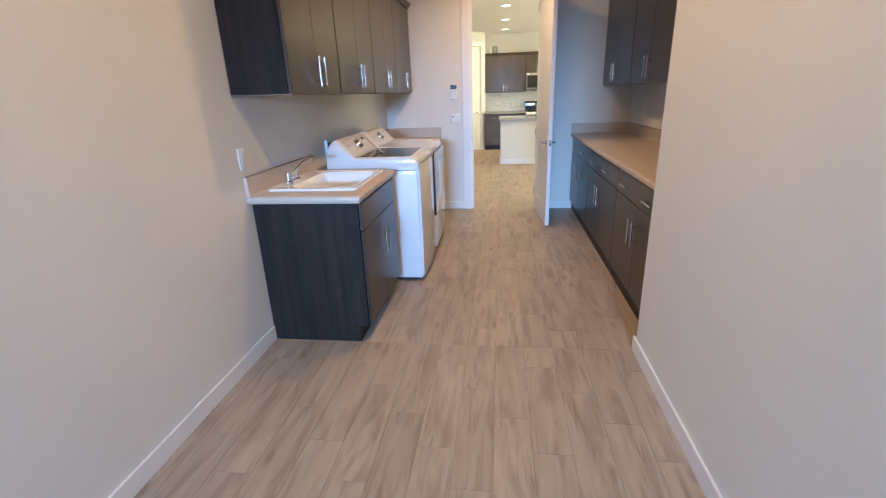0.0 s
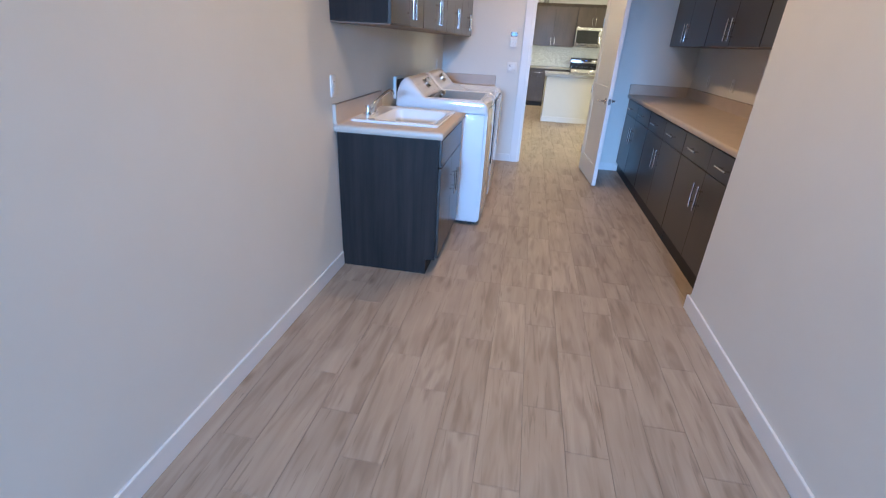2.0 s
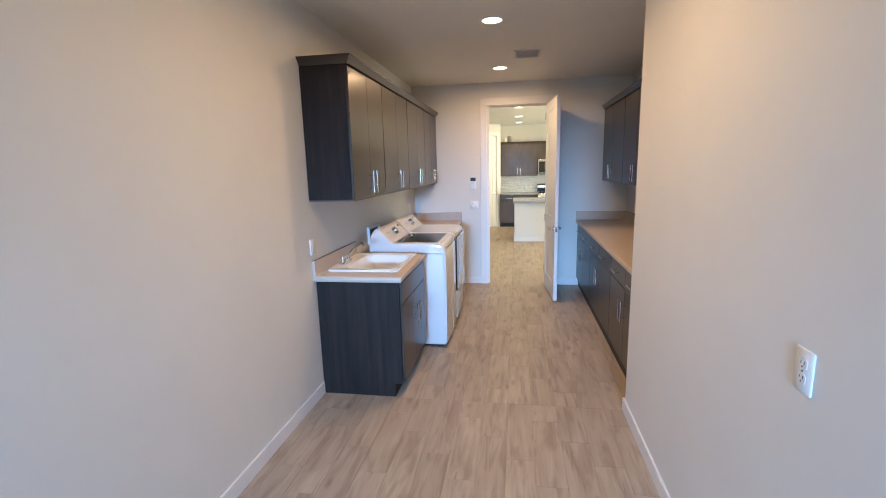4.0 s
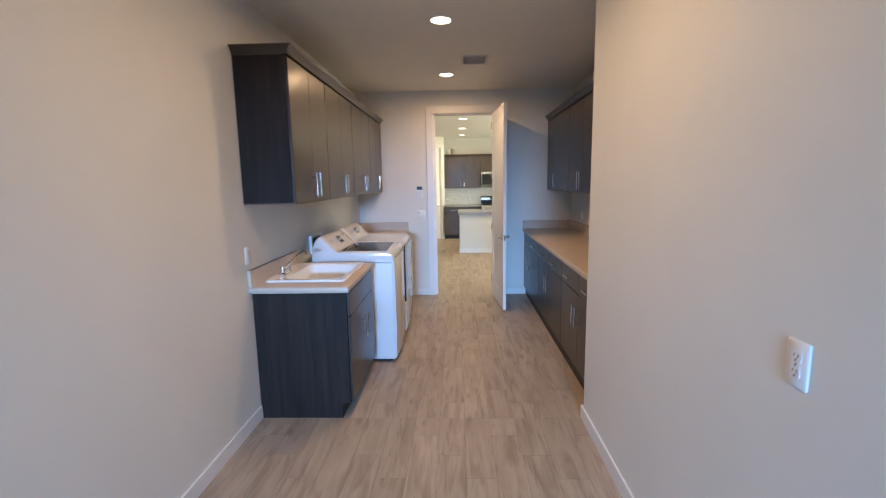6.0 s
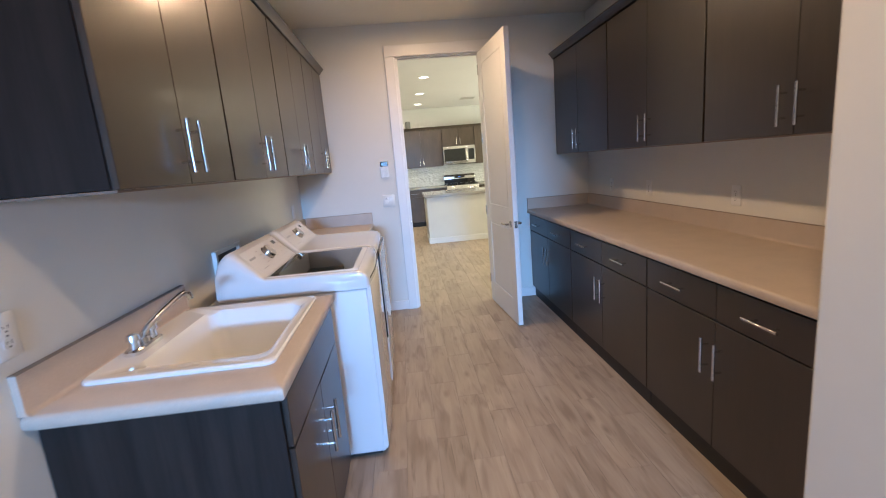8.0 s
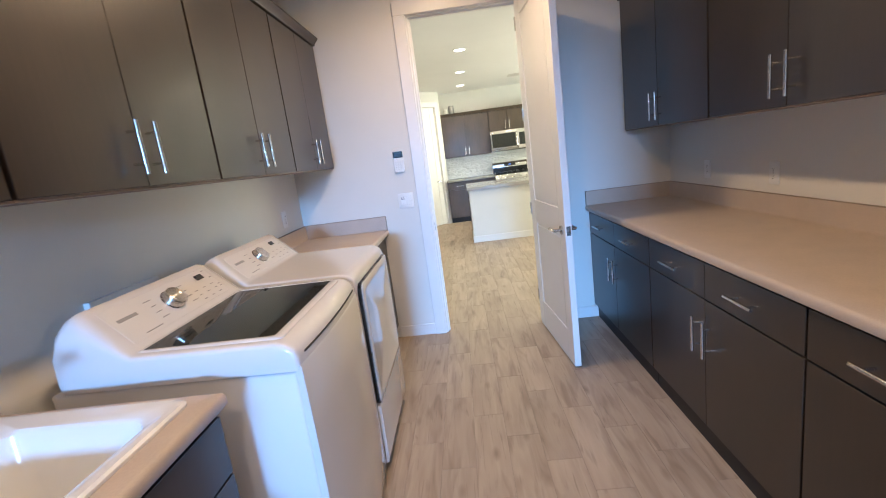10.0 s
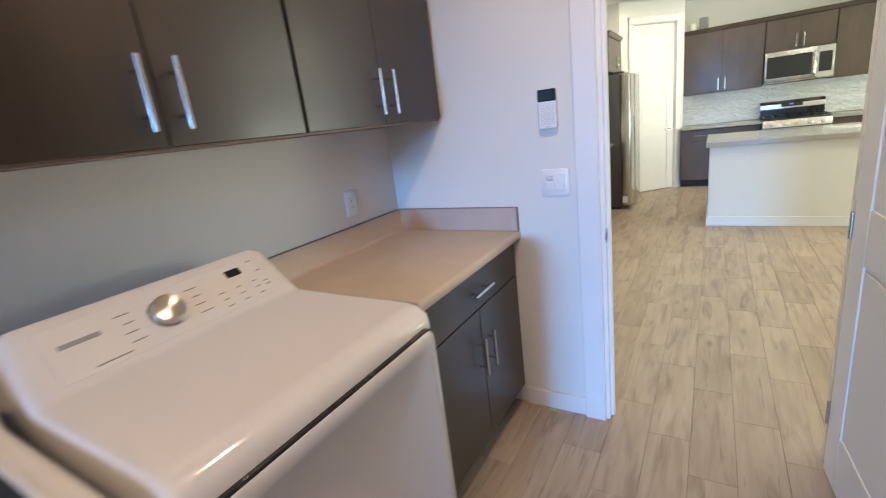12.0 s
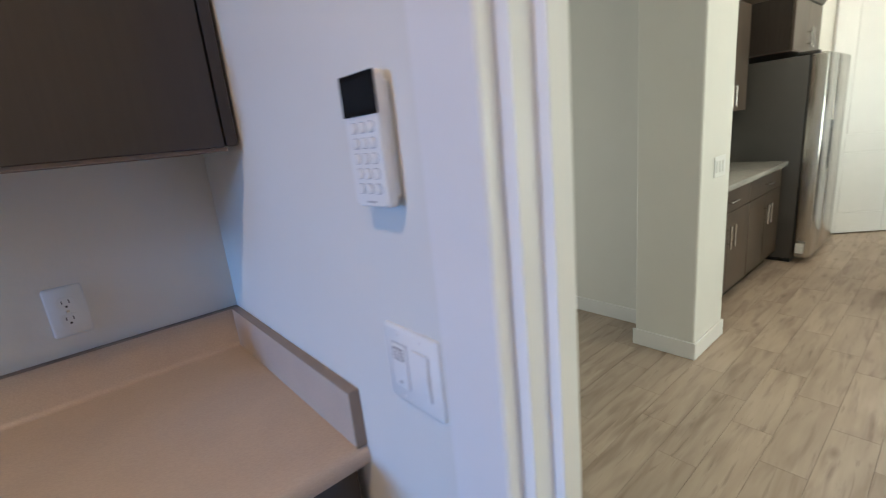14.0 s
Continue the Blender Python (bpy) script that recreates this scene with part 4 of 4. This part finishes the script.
# ---- kitchen ----
KG, KU = "kitchen base cabinets", "kitchen wall cabinets"
BROWN = "grey-brown stained flat-front"
KF, KUF = YK - 11.93, YK - 12.15
for x0, x1, dr in ((-0.236, 0.775, 2), (1.545, 2.45, 2), (2.45, 3.35, 2)):
    base_cabinet(BROWN + " kitchen base cabinet", (x0 + x1) / 2, YK, 180, x1 - x0 - 0.003, KF, KWOOD, drawers=dr, group=KG)
for x0, x1, z0, n in ((-0.236, 0.775, 1.380, 2), (0.775, 1.545, 1.815, 2), (1.545, 2.45, 1.380, 2), (2.45, 3.35, 1.380, 2)):
    upper_cabinet(BROWN + (" cabinet above the microwave" if z0 > 1.5 else " kitchen wall cabinet"), (x0 + x1) / 2, YK, 180, x1 - x0 - 0.003, KUF, z0, 2.235, KWOOD, n, group=KU)
crown("grey-brown crown molding over the kitchen cabinets", (3.35 - 0.236) / 2, YK, 180, 3.586, KUF, 2.235, 2.285, (1, 0), KWOOD)


def stone_top(label, x0, x1, y0, y1):
    s = thing("countertop", label, "countertop", (x0 + x1) / 2, (y0 + y1) / 2, 0)
    hx, hy = (x1 - x0) / 2, (y1 - y0) / 2
    part("slab", box(-hx, hx, -hy, hy, 0.873, 0.913, 0.004, 2), QUARTZ, s)


stone_top("grey quartz kitchen countertop", -0.238, 0.773, 11.895, YK - 0.002)
stone_top("grey quartz kitchen countertop", 1.547, 3.36, 11.895, YK - 0.002)

mw = thing("microwave", "stainless over-range microwave with black glass door", "microwave", 1.16, YK, 1.395, 180)
part("body", box(-0.379, 0.379, 0.004, 0.385, 0.0, 0.415, 0.004), STEEL, mw)
mdoor = part("door", box(-0.190, 0.379, 0.3855, 0.412, 0.012, 0.412, 0.005, 2), STEEL, mw, "stainless microwave door")
part("window", box(-0.140, 0.355, 0.4122, 0.4145, 0.070, 0.350, 0.004), BLACK_GLASS, mdoor, "black glass window")
part("handle", tube([(-0.165, 0.412, 0.06), (-0.165, 0.445, 0.075), (-0.165, 0.450, 0.20), (-0.165, 0.445, 0.345), (-0.165, 0.412, 0.36)], 0.012, 10), NICKEL, mdoor, "bright bar handle")
mp = part("control_panel", box(-0.379, -0.1925, 0.3855, 0.412, 0.012, 0.412, 0.004), STEEL, mw)
part("keypad_glass", box(-0.350, -0.215, 0.4122, 0.4140, 0.085, 0.335, 0.003), BLACK_GLASS, mp, "black touch panel")
part("vent_grille", box(-0.36, 0.36, 0.30, 0.40, -0.010, -0.0005), BLACK, mw, "black underside grille")

rg = thing("range", "stainless gas range with black cooktop", "range", 1.16, YK, 0, 180)
part("body", box(-0.379, 0.379, 0.01, 0.610, 0.10, 0.895, 0.004), STEEL, rg)
part("plinth", box(-0.365, 0.365, 0.03, 0.57, 0.0, 0.0995), BLACK, rg)
part("cooktop", box(-0.379, 0.379, 0.095, 0.640, 0.8955, 0.920, 0.006, 2), BLACK_GLASS, rg, "black enamel cooktop")
bg = part("backguard", profile([(0.010, 0.90), (0.094, 0.90), (0.094, 1.10), (0.050, 1.145), (0.010, 1.145)], -0.379, 0.379, 0.008, 2), STEEL, rg, "stainless backguard")
part("riser", box(-0.372, 0.372, 0.0945, 0.108, 0.905, 1.035, 0.003), BLACK, bg, "black lower backguard")
part("clock", box(-0.125, 0.125, 0.0943, 0.099, 1.055, 1.120, 0.002), BLACK_GLASS, bg, "black clock panel")
part("digits", box(-0.020, 0.030, 0.0992, 0.0997, 1.080, 1.096), BLUE_GLOW, bg, "blue lit digits")
cp = part("control_panel", profile([(0.611, 0.80), (0.668, 0.805), (0.650, 0.905), (0.611, 0.912)], -0.379, 0.379, 0.004, 1), STEEL, rg)
for k in range(5):
    kx = -0.28 + 0.14 * k
    part("knob", rods(0.022, ((kx, 0.650, 0.855), (kx, 0.692, 0.863)), seg=16), NICKEL, cp, "metal burner knob")
part("oven_door", box(-0.372, 0.372, 0.6105, 0.645, 0.22, 0.785, 0.006, 2), STEEL, rg)
for gx in (-0.245, 0.0, 0.245):
    g = bmesh.new()
    for b in ((-0.115, 0.115, 0.13, 0.142), (-0.115, 0.115, 0.595, 0.607), (-0.115, -0.103, 0.142, 0.595), (0.103, 0.115, 0.142, 0.595), (-0.006, 0.006, 0.142, 0.595), (-0.103, 0.103, 0.24, 0.252), (-0.103, 0.103, 0.48, 0.492)):
        add_box(g, gx + b[0], gx + b[1], b[2], b[3], 0.930, 0.948)
    for cx_ in (-0.109, 0.109):
        for cy_ in (0.136, 0.601):
            add_box(g, gx + cx_ - 0.005, gx + cx_ + 0.005, cy_ - 0.005, cy_ + 0.005, 0.9195, 0.9302)
    part("grate", g, BLACK, rg, "black iron grate")

isl = thing("kitchen_island", "painted island with white base and grey quartz top", "island", 0.168, 9.525)
part("panel", box(0, 2.5, 0, 0.93, 0.0, 0.8445, 0.006, 1), WALL, isl, "painted drywall back")
part("baseboard", box(-0.012, 2.512, -0.012, 0.60, 0, 0.10, 0.003), TRIM, isl, "white baseboard")
for k in range(3):
    part("cabinet_door", box(0.02 + 0.83 * k, 0.84 + 0.83 * k, 0.931, 0.95, 0.11, 0.84, 0.002), KWOOD, isl)
n4 = lambda hx, hy, r, z, cx, cy: rr_loop(cx, cy, hx, hy, r, z, 4)  # noqa: E731
part("slab", loft([n4(0.36, 0.20, 0.03, 0.845, 1.42, 0.58), n4(0.36, 0.20, 0.03, 0.900, 1.42, 0.58), n4(1.278, 0.508, 0.005, 0.900, 1.25, 0.458), n4(1.282, 0.512, 0.005, 0.896, 1.25, 0.458),
                   n4(1.282, 0.512, 0.005, 0.845, 1.25, 0.458)], ring=True), QUARTZ, isl, "grey quartz island top")
part("sink_bowl", loft([n4(0.362, 0.202, 0.03, 0.8985, 1.42, 0.58), n4(0.358, 0.198, 0.03, 0.8965, 1.42, 0.58), n4(0.35, 0.19, 0.04, 0.870, 1.42, 0.58), n4(0.32, 0.16, 0.05, 0.8475, 1.42, 0.58), n4(0.02, 0.02, 0.019, 0.847, 1.42, 0.58)], close=False), STEEL, isl, "stainless undermount sink")

# left kitchen wall
for y0, y1 in ((8.585, 9.49), (9.49, 10.32)):
    base_cabinet(BROWN + " base cabinet beside the refrigerator", XKW, (y0 + y1) / 2, -90, y1 - y0 - 0.003, 0.635, KWOOD, drawers=1, group="cabinets by the refrigerator")
    upper_cabinet(BROWN + " wall cabinet beside the refrigerator", XKW, (y0 + y1) / 2, -90, y1 - y0 - 0.003, 0.33, 1.380, 2.235, KWOOD, group="cabinets by the refrigerator")
stone_top("grey quartz countertop beside the refrigerator", XKW + 0.002, XKW + 0.672, 8.583, 10.335)
upper_cabinet(BROWN + " deep cabinet above the refrigerator", XKW, 10.85, -90, 0.93, 0.62, 1.815, 2.235, KWOOD, group="")
crown("grey-brown crown molding above the refrigerator", XKW, 10.85, -90, 0.93, 0.62, 2.235, 2.285, (0, 1), KWOOD)

fg = thing("refrigerator", "stainless side-by-side refrigerator with dark grey sides", "refrigerator", XKW, 10.83, 0, -90)
part("body", box(-0.455, 0.455, 0.03, 0.745, 0.035, 1.755, 0.006, 2), FRIDGE_SIDE, fg, "dark grey refrigerator body")
part("plinth", box(-0.44, 0.44, 0.05, 0.73, 0.0, 0.0345), BLACK, fg)
for x0, x1 in ((0.075, 0.453), (-0.453, 0.069)):
    fd = part("door", box(x0, x1, 0.750, 0.868, 0.05, 1.765, 0.020, 4), STEEL, fg, "stainless refrigerator door")
    hx = x0 + 0.018 if x0 > 0 else x1 - 0.018
    part("handle_pocket", box(hx - 0.014, hx + 0.014, 0.8675, 0.870, 0.80, 1.22, 0.001), BLACK, fd, "dark recessed handle")
for hx in (-0.42, 0.42):
    part("hinge_cover", box(hx - 0.03, hx + 0.03, 0.66, 0.80, 1.7655, 1.785, 0.004), FRIDGE_SIDE, fg)
note = thing("power_outlet_cover", "small white plate at the refrigerator's foot", "outlet", -0.80, 10.345, 0.10)
part("plate", box(-0.03, 0.03, -0.004, 0.004, 0, 0.09, 0.002), PLASTIC, note)

ksw = thing("light_switch", "white three-gang switch plate on the wall end", "switch", -0.837, 8.40, 1.10, -90)
part("plate", box(-0.083, 0.083, 0.0005, 0.006, -0.058, 0.058, 0.002), PLASTIC, ksw)
for k in (-0.046, 0.0, 0.046):
    part("rocker_switch", box(k - 0.016, k + 0.016, 0.006, 0.010, -0.033, 0.033, 0.002), PLASTIC, ksw)


def jar(x, y, r, h, material, label):
    j = thing("jar", label, "jar", x, y, 2.285)
    n = 20
    ring = lambda q, z: [(q * math.cos(2 * math.pi * k / n), q * math.sin(2 * math.pi * k / n), z) for k in range(n)]  # noqa: E731
    part("pot", loft([ring(r * 0.85, 0), ring(r, 0.01), ring(r, h * 0.85), ring(r * 0.92, h * 0.92)]), material, j)
    part("lid", loft([ring(r * 0.94, h * 0.921), ring(r * 0.96, h * 0.97), ring(r * 0.8, h)]), material, j)


jar(-0.11, 12.25, 0.045, 0.11, CERAMIC, "small pale ceramic jar on the cabinet top")
jar(0.02, 12.28, 0.060, 0.17, GREY_CERAMIC, "grey ceramic canister on the cabinet top")

# glazed wall tiles behind the range
splash = thing("backsplash", "glossy wavy white tile backsplash", "backsplash", 0, YK, 0, kind="structure")
part("backing", boxes((-0.238, 3.36, -0.003, -0.0005, 0.914, 1.379)), PLASTIC, splash)
tile_mesh = {}
for r in range(6):
    z0 = 0.915 + r * 0.0775
    x = -0.237 - (0.155 if r % 2 else 0)
    while x < 3.35:
        a, b = max(x, -0.237), min(x + 0.302, 3.355)
        if b - a > 0.02:
            key = round(b - a, 3)
            if key not in tile_mesh:
                bm = box(0, key, -0.010, -0.003, 0, 0.0745, 0.0015)
                tm = finish(bm, "tile")
                tm.materials.append(TILE)
                tile_mesh[key] = tm
            ob = new("tile", tile_mesh[key])
            ob.parent = splash
            ob.location = (a, 0, z0)
        x += 0.305


# ---- the floor: slab and planks ----
floor_slab = structure("floor", boxes((-4.1, XKE, YB - WT, YK + WT, -0.16, -0.0022)), GROUT, "wood-look porcelain plank floor", "floor")
PITCH, LONG, JOINT, EDGE = 0.1625, 0.615, 0.0018, -0.006
plank_meshes = {}


def plank_points(w, d):
    c = 0.0006
    rings = [(0, -0.007), (0, -0.0012), (c, 0.0)]
    pts = [(x, y, z) for i, z in rings for x, y in ((i, i), (w - i, i), (w - i, d - i), (i, d - i))]
    faces = [(a + k, a + (k + 1) % 4, a + 4 + (k + 1) % 4, a + 4 + k) for a in (0, 4) for k in range(4)] + [(8, 9, 10, 11)]
    return pts, faces


def plank_rects():
    """Every plank as x, y, width and length, cut at the walls."""
    for x0, x1, y0, y_end in ((XL, XH, YB, YR), (XL, XR, YR, YF), (-0.175, 0.65, YF, YF + WN), (-4.1, XKE, YF + WN, YK)):
        k = math.floor((x0 - EDGE) / PITCH)
        while EDGE + k * PITCH < x1:
            a, b = max(x0, EDGE + k * PITCH), min(x1, EDGE + (k + 1) * PITCH - JOINT)
            start = (5.212 - 0.205 * k) % LONG
            if y0 == YF and -0.175 <= a and b <= 0.65 or y0 == YF + WN and -0.175 <= EDGE + k * PITCH and EDGE + (k + 1) * PITCH <= 0.65:
                k += 1
                continue
            y1 = YK if y0 == YR and -0.175 <= a and b <= 0.65 else y_end
            n = math.floor((y0 - start) / LONG)
            while start + n * LONG < y1:
                c, d = max(y0, start + n * LONG), min(y1, start + (n + 1) * LONG - 0.7 * JOINT)
                if b - a > 0.006 and d - c > 0.006:
                    yield a, c, b - a, d - c
                n += 1
            k += 1


rest_points, rest_faces = [], []
piece_count = 0
for x, y, w, d in plank_rects():
    if -1.3 < x < 1.2 and -0.9 < y < 7.3 and piece_count < 300:
        key = (round(w, 3), round(d, 3))
        if key not in plank_meshes:
            me = bpy.data.meshes.new("plank")
            pts, fcs = plank_points(*key)
            me.from_pydata(pts, [], fcs)
            me.materials.append(PLANK)
            plank_meshes[key] = me
        ob = new("plank", plank_meshes[key])
        ob.parent = floor_slab
        ob.location = (x, y, 0)
        piece_count += 1
    else:
        pts, fcs = plank_points(w, d)
        o = len(rest_points)
        rest_points += [(x + px_, y + py_, pz_) for px_, py_, pz_ in pts]
        rest_faces += [tuple(o + i for i in f) for f in fcs]
me = bpy.data.meshes.new("far_planks")
me.from_pydata(rest_points, [], rest_faces)
me.materials.append(PLANK)
far = new("far_planks", me)
far.parent = floor_slab
tagged(far, kind="stuff")
